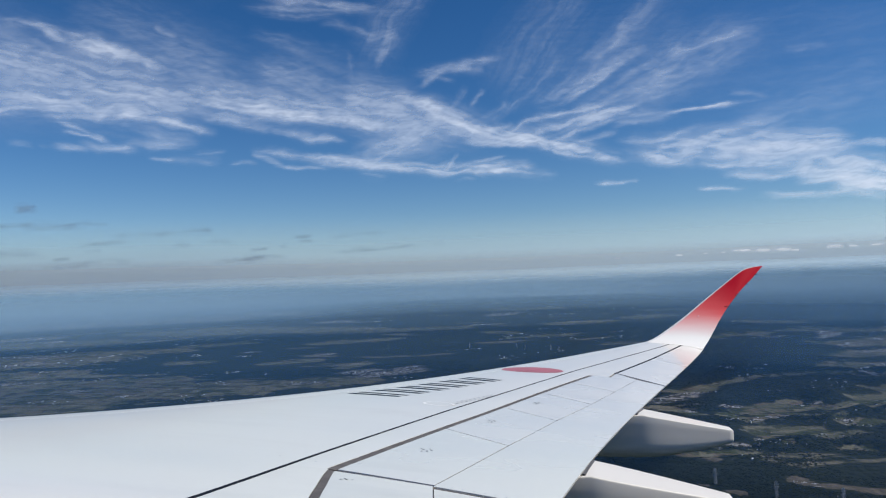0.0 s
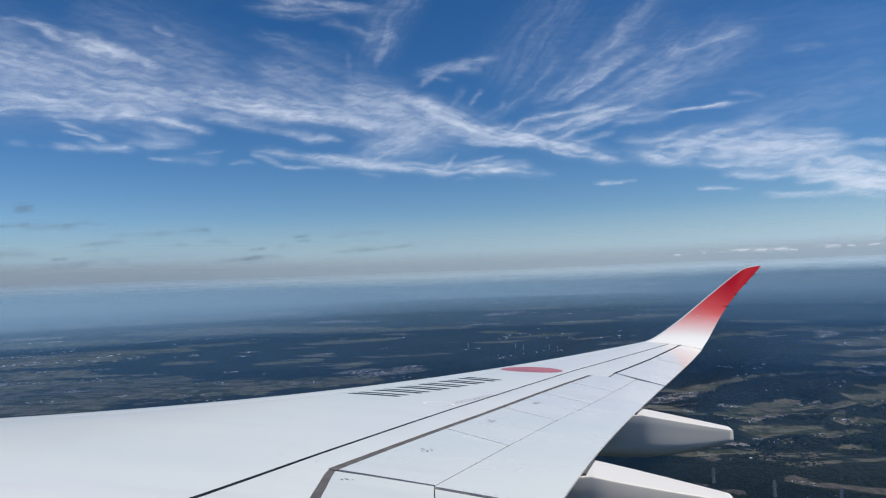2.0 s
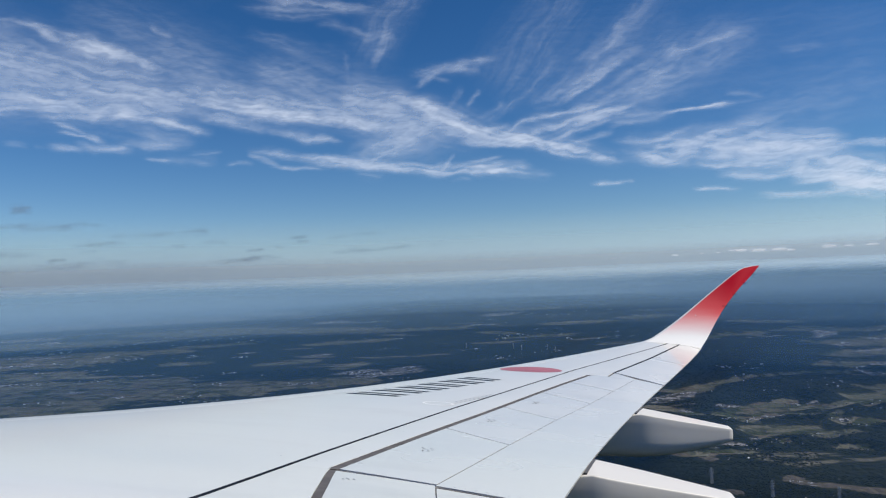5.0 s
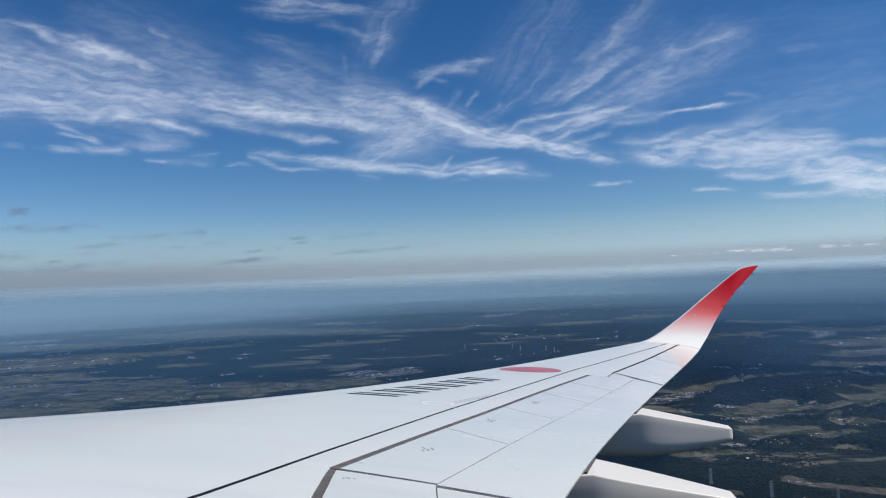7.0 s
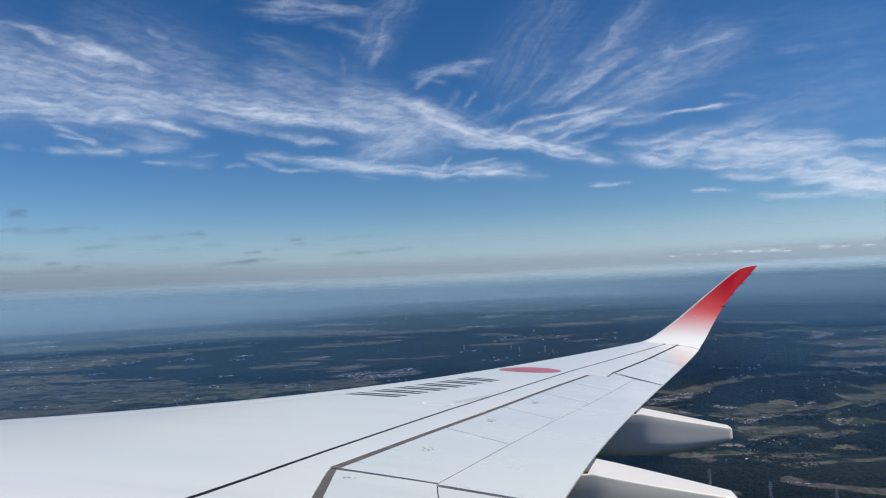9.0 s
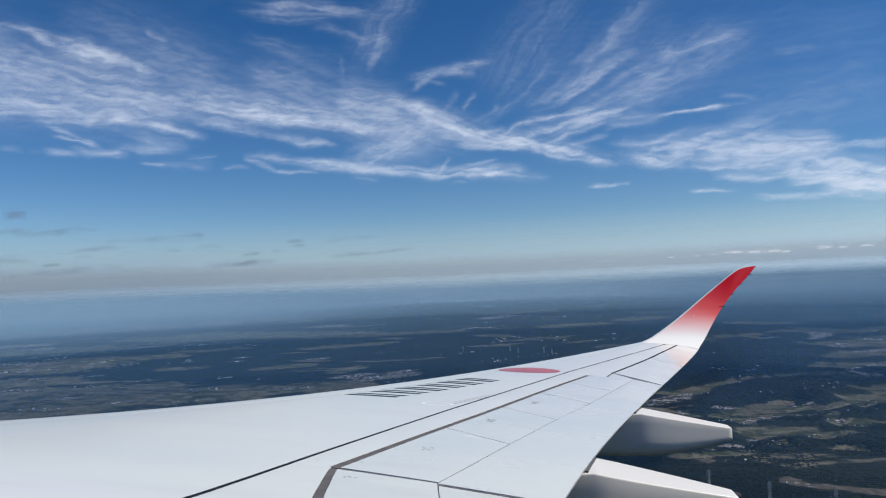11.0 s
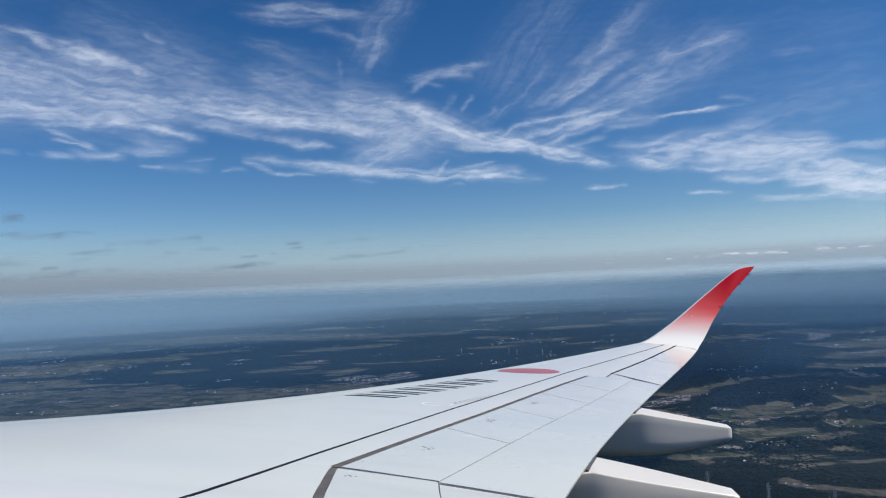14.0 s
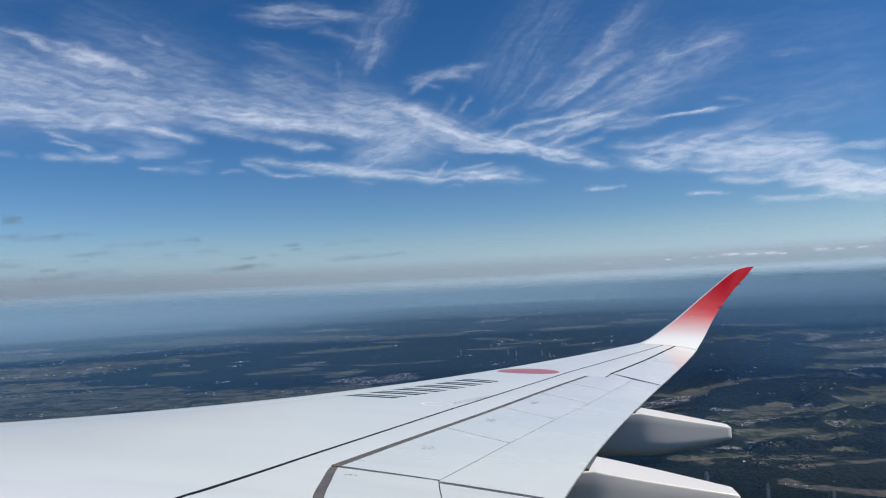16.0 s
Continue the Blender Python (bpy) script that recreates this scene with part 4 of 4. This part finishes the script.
field(183, 745, 202, 716, 9)
field(241, 653, 250, 642, 4)
field(192, 634, 208, 613, 3)
field(243, 603, 260, 593, 4)
field(124, 796, 161, 746, 7)
field(500, 1218, 644, 1279, 30)
field(430, 1088, 554, 1103, 23)
field(384, 880, 448, 897, 13)
field(562, 1686, 648, 1719, 31)
field(694, 1652, 826, 1682, 38)
field(366, 1547, 465, 1569, 19)
field(268, 652, 315, 637, 7)
field(229, 787, 277, 809, 8)
town(559, 4420, 955, 4529, 335)
town(564, 1493, 641, 1604, 13)
town(-2157, 2543, -1810, 2641, 453)
town(-1802, 2524, -1456, 2620, 226)
town(-3116, 3512, -2448, 3430, 364)
town(-2078, 3255, -1440, 2772, 118)
town(-1712, 3754, -1159, 3226, 146)
town(-1561, 3172, -1321, 2895, 114)
town(-1258, 5092, -680, 5233, 223)
town(-1238, 1476, -1140, 1477, 24)
town(-1120, 1452, -1075, 1486, 23)
town(-821, 1212, -791, 1222, 10)
town(-458, 1386, -430, 1410, 16)
town(-372, 1002, -325, 1017, 11)
town(-316, 1111, -277, 1145, 18)
town(-270, 1079, -203, 1132, 27)
town(-1103, 1804, -1048, 1853, 33)
town(-1423, 1892, -1415, 1906, 26)
town(-641, 1457, -623, 1474, 13)
town(-231, 1158, -205, 1175, 15)
town(-532, 1138, -509, 1155, 8)
town(-704, 959, -673, 966, 9)
town(-583, 909, -562, 916, 8)
town(-1012, 2748, -971, 2912, 70)
town(-786, 2484, -718, 2544, 54)
town(-153, 2664, -82, 2819, 60)
town(-194, 2148, -125, 2167, 25)
town(667, 5304, 1195, 4975, 210)
town(632, 1659, 609, 1563, 21)
town(535, 1346, 589, 1395, 15)
town(652, 1457, 698, 1467, 17)
town(-1710, 1970, -1573, 2040, 76)
town(-1081, 1303, -1048, 1342, 26)
town(-1247, 1617, -1203, 1685, 29)
town(-898, 1034, -852, 1051, 16)
town(128, 823, 173, 856, 14)
town(162, 865, 199, 885, 6)
town(151, 768, 161, 758, 4)
town(194, 790, 212, 788, 5)
town(270, 790, 294, 794, 5)
town(375, 1025, 388, 1028, 4)
town(303, 873, 320, 875, 3)
town(202, 716, 242, 740, 6)
town(305, 738, 343, 744, 4)
town(144, 610, 178, 619, 5)
town(183, 634, 197, 630, 4)
town(173, 603, 190, 599, 3)
town(231, 653, 247, 657, 2)
town(231, 628, 258, 639, 4)
town(67, 585, 103, 587, 2)
town(435, 1044, 451, 970, 8)
town(170, 518, 185, 507, 2)
town(544, 1259, 616, 1277, 17)
town(488, 1096, 540, 1106, 13)
town(309, 691, 328, 680, 5)
town(283, 710, 294, 712, 4)
town(470, 1514, 507, 1542, 12)
bare(173, 520, 194, 504, 6)
bare(191, 504, 233, 489, 6)
bare(123, 568, 135, 571, 3)
bare(235, 594, 260, 602, 3)
bare(110, 505, 128, 490, 4)
bare(186, 575, 194, 574, 3)
PYLONS = [(118, 509, 20), (149, 480, 27), (184, 466, 34), (-43, 1413, 41), (-26, 1368, 48), (23, 1337, 55), (37, 1296, 62), (-143, 1460, 69)]
make_land()
make_towns()
make_woods()
first = make_pylon()
for k, (x, y, turn) in enumerate(PYLONS):
    m = pose(x, y, float(land_height(np.array([x * 1.0]), np.array([y * 1.0]))[0]), 0, 0, turn)
    if k == 0:
        first.matrix_basis = m
    else:
        copy_thing(first, m)

# Near sheets dark blue, far ones paler: hazy light painted into each colour.
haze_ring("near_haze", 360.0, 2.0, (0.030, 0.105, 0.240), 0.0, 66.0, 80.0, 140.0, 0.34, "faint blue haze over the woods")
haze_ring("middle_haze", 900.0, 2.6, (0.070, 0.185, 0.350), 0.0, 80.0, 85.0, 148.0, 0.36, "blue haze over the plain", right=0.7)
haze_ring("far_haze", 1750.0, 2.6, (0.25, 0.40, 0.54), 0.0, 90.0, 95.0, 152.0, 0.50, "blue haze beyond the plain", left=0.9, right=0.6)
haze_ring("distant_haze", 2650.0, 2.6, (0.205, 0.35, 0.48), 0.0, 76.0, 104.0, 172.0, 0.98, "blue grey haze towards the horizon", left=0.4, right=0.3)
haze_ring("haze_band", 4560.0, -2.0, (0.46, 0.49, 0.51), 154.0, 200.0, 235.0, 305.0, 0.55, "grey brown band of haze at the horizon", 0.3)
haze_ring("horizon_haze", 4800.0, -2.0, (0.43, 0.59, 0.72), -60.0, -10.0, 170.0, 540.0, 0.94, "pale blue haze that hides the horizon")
cirrus(-41.4, 15.1, -27.1, 13.7, 5.15, 0.15, 0.66, 4)
cirrus(-40.8, 16.3, -30.7, 15.4, 3.10, 0.08, 0.30, 6)
cirrus(-40.1, 18.4, -36.5, 18.4, 0.67, 0.08, 0.45, 0)
cirrus(-37.7, 18.5, -32.0, 17.3, 1.00, 0.04, 0.60, 3)
cirrus(-35.2, 17.6, -29.3, 16.6, 0.87, 0.11, 0.50, 3)
cirrus(-40.5, 12.5, -35.3, 12.9, 1.17, 0.01, 0.75, 0)
cirrus(-36.7, 12.7, -30.9, 13.1, 0.89, 0.01, 0.50, 0)
cirrus(-32.7, 12.9, -25.7, 12.0, 0.63, 0.12, 0.75, 0)
cirrus(-40.1, 13.7, -30.3, 13.8, 1.82, 0.04, 0.50, 2)
cirrus(-34.8, 20.2, -22.3, 16.0, 3.62, 0.21, 0.16, 4)
cirrus(-30.2, 18.6, -23.2, 14.9, 2.48, 0.08, 0.14, 0)
cirrus(-29.6, 19.3, -28.2, 18.8, 0.32, 0.00, 0.30, 0)
cirrus(-31.1, 14.9, -18.8, 13.9, 2.80, 0.10, 0.46, 3)
cirrus(-27.5, 14.2, -16.1, 13.4, 1.74, 0.08, 0.70, 2)
cirrus(-23.3, 13.8, -12.0, 12.3, 0.97, 0.08, 0.80, 0)
cirrus(-25.4, 13.0, -19.6, 11.9, 0.70, 0.02, 0.40, 0)
cirrus(-22.1, 17.0, -16.4, 13.5, 2.43, 0.05, 0.42, -8)
cirrus(-20.5, 17.8, -13.3, 14.6, 3.04, 0.06, 0.22, 0)
cirrus(-19.8, 12.0, -15.5, 11.2, 0.63, 0.01, 0.50, 0)
cirrus(-36.4, 12.2, -33.5, 11.1, 0.28, 0.01, 0.40, 0)
cirrus(-35.7, 11.5, -33.5, 11.0, 0.28, 0.00, 0.45, 0)
cirrus(-39.4, 10.4, -38.0, 10.4, 0.39, 0.00, 0.28, 0)
cirrus(-37.5, 10.4, -36.6, 10.4, 0.24, 0.00, 0.24, 0)
cirrus(-36.6, 10.4, -34.7, 10.3, 0.44, 0.00, 0.46, 0)
cirrus(-34.7, 10.6, -31.5, 10.3, 0.54, 0.01, 0.52, 0)
cirrus(-32.1, 10.7, -28.2, 10.7, 0.67, 0.01, 0.28, 0)
cirrus(-30.6, 11.3, -26.9, 11.0, 0.85, 0.01, 0.32, 0)
cirrus(-30.3, 9.6, -28.6, 9.6, 0.25, 0.00, 0.34, 0)
cirrus(-29.0, 9.7, -25.3, 9.7, 0.52, 0.01, 0.80, 0)
cirrus(-27.0, 10.3, -24.7, 10.4, 0.35, 0.00, 0.38, 0)
cirrus(-24.1, 9.4, -22.3, 9.5, 0.26, 0.00, 0.26, 0)
cirrus(-22.3, 10.1, -20.7, 9.6, 0.36, 0.00, 0.28, 0)
cirrus(-21.7, 10.4, -15.1, 9.7, 0.54, 0.02, 0.66, 0)
cirrus(-17.6, 9.8, -7.5, 8.9, 0.82, 0.04, 0.70, 0)
cirrus(-20.8, 9.4, -17.1, 9.1, 0.27, 0.01, 0.40, 0)
cirrus(-11.2, 9.2, -0.0, 8.1, 0.83, 0.04, 0.66, 0)
cirrus(-6.5, 8.7, -3.7, 9.4, 0.32, 0.05, 0.30, 0)
cirrus(-5.1, 8.5, -1.8, 9.2, 0.32, 0.05, 0.34, 0)
cirrus(-3.3, 8.3, 0.0, 8.8, 0.37, 0.05, 0.34, 0)
cirrus(-4.9, 8.9, -0.5, 9.1, 0.46, 0.01, 0.50, 0)
cirrus(-7.1, 8.9, -5.9, 10.1, 0.37, 0.00, 0.34, 0)
cirrus(-4.6, 9.3, -2.3, 9.6, 0.37, 0.00, 0.30, 0)
cirrus(-2.8, 8.3, 2.0, 8.0, 0.64, 0.01, 0.34, 0)
cirrus(-14.0, 8.8, -11.9, 8.4, 0.28, 0.00, 0.22, 0)
cirrus(-6.3, 7.9, -4.5, 7.9, 0.28, 0.00, 0.24, 0)
cirrus(-14.0, 9.7, -6.9, 11.7, 2.64, 0.02, 0.58, -10)
cirrus(-12.8, 10.8, -8.5, 10.9, 1.46, 0.01, 0.34, 0)
cirrus(-14.9, 15.0, -9.8, 13.9, 2.67, 0.02, 0.70, -6)
cirrus(-17.0, 13.5, -4.1, 11.6, 2.71, 0.09, 0.55, 4)
cirrus(-11.0, 14.4, -7.3, 13.5, 1.16, 0.01, 0.55, 0)
cirrus(-8.9, 14.1, -4.3, 11.7, 1.53, 0.01, 0.72, 0)
cirrus(-6.2, 12.2, -0.1, 10.7, 1.18, 0.10, 0.70, 4)
cirrus(-2.2, 11.2, 5.7, 9.5, 0.99, 0.11, 0.74, 4)
cirrus(-4.1, 11.8, -1.2, 12.3, 0.45, 0.09, 0.34, 0)
cirrus(-2.4, 11.4, 1.1, 12.3, 0.41, 0.14, 0.36, 0)
cirrus(-0.6, 11.1, 3.4, 12.0, 0.45, 0.14, 0.38, 0)
cirrus(1.2, 10.6, 5.2, 11.5, 0.40, 0.14, 0.34, 0)
cirrus(3.3, 10.2, 6.9, 10.9, 0.40, 0.10, 0.30, 0)
cirrus(-4.8, 11.1, 1.7, 10.2, 0.64, 0.01, 0.65, 0)
cirrus(1.0, 10.4, 7.5, 8.8, 0.99, 0.01, 0.66, 0)
cirrus(-4.4, 12.6, -1.6, 14.1, 0.40, 0.01, 0.22, 0)
cirrus(-3.2, 12.6, -0.4, 14.3, 0.54, 0.01, 0.30, 0)
cirrus(-1.5, 11.6, 3.2, 12.8, 0.72, 0.15, 0.42, 0)
cirrus(0.1, 11.1, 6.3, 12.5, 0.89, 0.20, 0.44, 0)
cirrus(2.9, 11.3, 8.3, 12.8, 1.06, 0.20, 0.46, 0)
cirrus(4.9, 11.7, 10.5, 12.5, 0.61, 0.11, 0.36, 0)
cirrus(6.9, 11.5, 11.3, 12.0, 0.70, 0.01, 0.25, 0)
cirrus(-6.4, 13.6, -5.2, 15.3, 0.45, 0.00, 0.24, 0)
cirrus(-4.9, 13.9, -3.7, 15.0, 0.45, 0.00, 0.18, 0)
cirrus(-9.1, 16.5, -2.3, 17.4, 0.70, 0.12, 0.36, 0)
cirrus(-8.8, 15.6, -6.8, 16.8, 0.53, 0.00, 0.26, 0)
cirrus(-8.3, 16.6, -6.2, 15.9, 0.31, 0.00, 0.30, 0)
cirrus(-6.4, 16.8, -3.6, 16.8, 0.70, 0.00, 0.26, 0)
cirrus(-9.9, 14.9, -8.2, 16.0, 0.49, 0.00, 0.24, 0)
cirrus(-22.2, 21.4, -11.6, 21.4, 0.99, 0.25, 0.30, 2)
cirrus(-21.3, 20.9, -16.1, 21.0, 0.54, 0.02, 0.28, 0)
cirrus(-20.8, 21.8, -14.9, 22.1, 0.74, 0.03, 0.20, 0)
cirrus(-16.8, 20.6, -12.9, 19.7, 0.59, 0.01, 0.18, 0)
cirrus(-12.8, 17.6, -9.0, 23.3, 2.78, 0.05, 0.24, 0)
cirrus(-12.5, 17.1, -11.4, 19.5, 0.69, 0.01, 0.24, 0)
cirrus(-13.1, 19.4, -10.8, 19.3, 1.11, 0.00, 0.20, 0)
cirrus(-22.0, 19.1, -15.4, 18.2, 0.84, 0.03, 0.22, 0)
cirrus(-14.9, 18.2, -14.5, 15.8, 0.39, 0.01, 0.12, 0)
cirrus(-1.6, 14.6, 4.8, 22.2, 5.10, 0.13, 0.16, 0)
cirrus(3.5, 14.2, 12.1, 19.6, 4.63, -0.21, 0.11, 0)
cirrus(7.0, 13.5, 17.3, 17.2, 3.75, -0.20, 0.16, 0)
cirrus(1.4, 13.3, 10.5, 20.2, 2.64, -0.26, 0.10, 0)
cirrus(3.3, 14.4, 9.7, 17.4, 0.68, -0.12, 0.13, 0)
cirrus(-0.9, 13.5, 3.0, 17.5, 0.48, -0.10, 0.08, 0)
cirrus(-0.0, 13.6, 5.1, 18.8, 0.56, -0.15, 0.09, 0)
cirrus(1.2, 13.8, 7.1, 19.2, 0.47, -0.18, 0.08, 0)
cirrus(2.3, 14.0, 8.7, 19.3, 0.60, -0.17, 0.10, 0)
cirrus(3.9, 13.3, 11.1, 16.9, 0.47, -0.14, 0.11, 0)
cirrus(5.2, 13.0, 12.9, 17.5, 0.55, -0.20, 0.09, 0)
cirrus(6.1, 13.4, 14.5, 17.0, 0.46, -0.20, 0.09, 0)
cirrus(7.2, 13.0, 16.1, 16.2, 0.46, -0.16, 0.08, 0)
cirrus(8.4, 13.6, 15.0, 18.4, 0.62, -0.20, 0.07, 0)
cirrus(4.4, 15.0, 8.3, 19.7, 0.46, -0.16, 0.08, 0)
cirrus(6.3, 17.0, 9.2, 20.4, 0.54, -0.09, 0.07, 0)
cirrus(2.0, 12.8, 8.9, 14.6, 0.44, -0.14, 0.13, 0)
cirrus(3.4, 12.3, 11.0, 13.7, 0.48, -0.13, 0.13, 0)
cirrus(1.4, 13.6, 8.8, 17.1, 1.12, -0.11, 0.18, 0)
cirrus(3.8, 12.9, 12.6, 15.5, 1.12, -0.18, 0.22, 0)
cirrus(1.3, 12.8, 6.4, 13.2, 0.35, 0.01, 0.45, 0)
cirrus(3.5, 13.9, 7.6, 16.0, 0.35, -0.06, 0.30, 0)
cirrus(5.4, 16.7, 10.5, 21.0, 1.40, -0.26, 0.10, 0)
cirrus(7.7, 13.3, 17.9, 17.3, 2.49, -0.28, 0.13, 0)
cirrus(11.3, 16.3, 17.1, 17.3, 0.65, -0.05, 0.22, 0)
cirrus(7.7, 14.3, 12.6, 16.9, 1.26, -0.13, 0.16, 0)
cirrus(9.8, 15.4, 27.6, 15.5, 8.28, 0.19, 0.07, 4)
cirrus(11.2, 12.2, 17.3, 12.4, 0.21, 0.06, 0.90, 0)
cirrus(12.6, 12.3, 16.3, 12.3, 0.38, 0.01, 0.35, 0)
cirrus(8.6, 9.5, 20.3, 8.4, 1.88, 0.02, 0.60, 6)
cirrus(11.8, 9.6, 18.7, 10.9, 1.43, -0.13, 0.26, 0)
cirrus(9.9, 9.4, 15.8, 10.3, 0.39, -0.11, 0.30, 0)
cirrus(11.1, 8.9, 17.7, 9.8, 0.43, -0.15, 0.32, 0)
cirrus(12.8, 8.4, 20.0, 9.3, 0.42, -0.14, 0.34, 0)
cirrus(14.4, 7.9, 21.8, 8.6, 0.42, -0.14, 0.34, 0)
cirrus(16.4, 7.4, 23.5, 8.1, 0.37, -0.14, 0.32, 0)
cirrus(18.3, 7.0, 25.5, 7.5, 0.40, -0.14, 0.36, 0)
cirrus(20.5, 6.1, 26.5, 6.7, 0.40, -0.10, 0.45, 0)
cirrus(17.3, 8.9, 23.2, 8.9, 1.71, 0.01, 0.55, 5)
cirrus(19.5, 8.4, 26.6, 8.5, 0.56, -0.10, 0.50, 0)
cirrus(13.4, 7.7, 20.2, 7.6, 0.55, -0.07, 0.62, 0)
cirrus(15.2, 7.0, 20.9, 6.9, 0.63, -0.08, 0.50, 0)
cirrus(16.0, 8.3, 22.8, 7.8, 1.65, 0.01, 0.40, 5)
cirrus(8.9, 9.1, 12.6, 7.9, 0.74, -0.00, 0.50, 0)
cirrus(8.1, 9.7, 12.4, 10.6, 0.35, -0.07, 0.45, 0)
cirrus(7.5, 10.3, 11.4, 10.0, 0.44, 0.00, 0.28, 0)
cirrus(20.2, 7.0, 27.4, 5.7, 1.59, -0.01, 1.20, 0)
cirrus(22.3, 5.7, 28.0, 4.9, 1.49, -0.01, 1.20, 0)
cirrus(19.8, 6.3, 22.7, 6.2, 0.57, 0.00, 0.55, 0)
cirrus(17.7, 5.4, 23.7, 4.7, 0.41, -0.00, 0.60, 0)
cirrus(23.3, 4.8, 27.9, 4.2, 0.55, -0.00, 0.60, 0)
cirrus(12.8, 6.3, 16.0, 6.0, 0.26, 0.00, 0.60, 0)
cirrus(5.2, 7.2, 7.9, 7.0, 0.31, 0.00, 0.70, 0)
cirrus(7.9, 7.1, 8.6, 7.1, 0.22, 0.00, 0.45, 0)
cirrus(19.6, 15.5, 21.8, 15.4, 0.47, 0.00, 0.28, 0)
cirrus(23.9, 14.0, 25.4, 13.5, 0.38, -0.00, 0.14, 0)
cirrus(17.0, 10.9, 26.8, 12.0, 3.56, 0.07, 0.15, 0)
cirrus(15.9, 13.1, 17.9, 12.6, 0.41, -0.00, 0.15, 0)
cirrus(-46.8, 14.7, -38.8, 15.4, 6.15, 0.02, 0.42, 4)
cirrus(26.9, 8.9, 31.3, 9.3, 2.22, 0.01, 0.30, 0)
cirrus(-45.7, 20.3, -33.6, 23.5, 3.16, 0.02, 0.20, 6)
cirrus(-28.1, 24.2, -12.8, 28.2, 4.57, 0.17, 0.22, 0)
cirrus(1.8, 26.8, 14.0, 22.4, 5.77, 0.10, 0.15, -20)
make_cirrus()
flat_cloud(-37.7, 4.59, 7.58, 0.42)
flat_cloud(-30.5, 4.00, 3.93, 0.33)
flat_cloud(-27.0, 4.21, 2.26, 0.42)
flat_cloud(-25.4, 3.39, 1.68, 0.23)
flat_cloud(-28.0, 3.14, 1.02, 0.23)
flat_cloud(-33.4, 3.37, 3.37, 0.28)
flat_cloud(-34.2, 2.82, 1.11, 0.19)
flat_cloud(-39.5, 2.57, 4.15, 0.47)
flat_cloud(-36.2, 2.25, 1.24, 0.19)
flat_cloud(-22.7, 1.98, 5.17, 0.28)
flat_cloud(-22.4, 2.74, 1.52, 0.19)
flat_cloud(-20.4, 2.93, 0.66, 0.19)
flat_cloud(-19.0, 3.69, 1.56, 0.19)
flat_cloud(-18.6, 3.31, 1.12, 0.19)
flat_cloud(-14.5, 3.71, 3.90, 0.23)
flat_cloud(-28.9, 2.99, 0.81, 0.14)
flat_cloud(-11.9, 2.49, 7.40, 0.28)
flat_cloud(-37.0, 1.72, 9.06, 0.33)
flat_cloud(-38.5, 5.95, 1.36, 0.47)
white_cloud(15.5, 1.22, 0.84, 0.19)
white_cloud(16.1, 1.19, 1.02, 0.23)
white_cloud(17.2, 1.18, 1.21, 0.33)
white_cloud(18.5, 1.15, 1.21, 0.37)
white_cloud(19.3, 1.07, 0.74, 0.19)
white_cloud(14.4, 1.11, 0.47, 0.14)
white_cloud(21.9, 1.17, 1.02, 0.33)
white_cloud(11.2, 1.05, 0.56, 0.14)
white_cloud(23.1, 1.18, 0.65, 0.19)
white_cloud(24.5, 1.22, 0.84, 0.19)
white_cloud(6.6, 0.99, 1.02, 0.14)
white_cloud(13.2, 1.12, 0.37, 0.14)
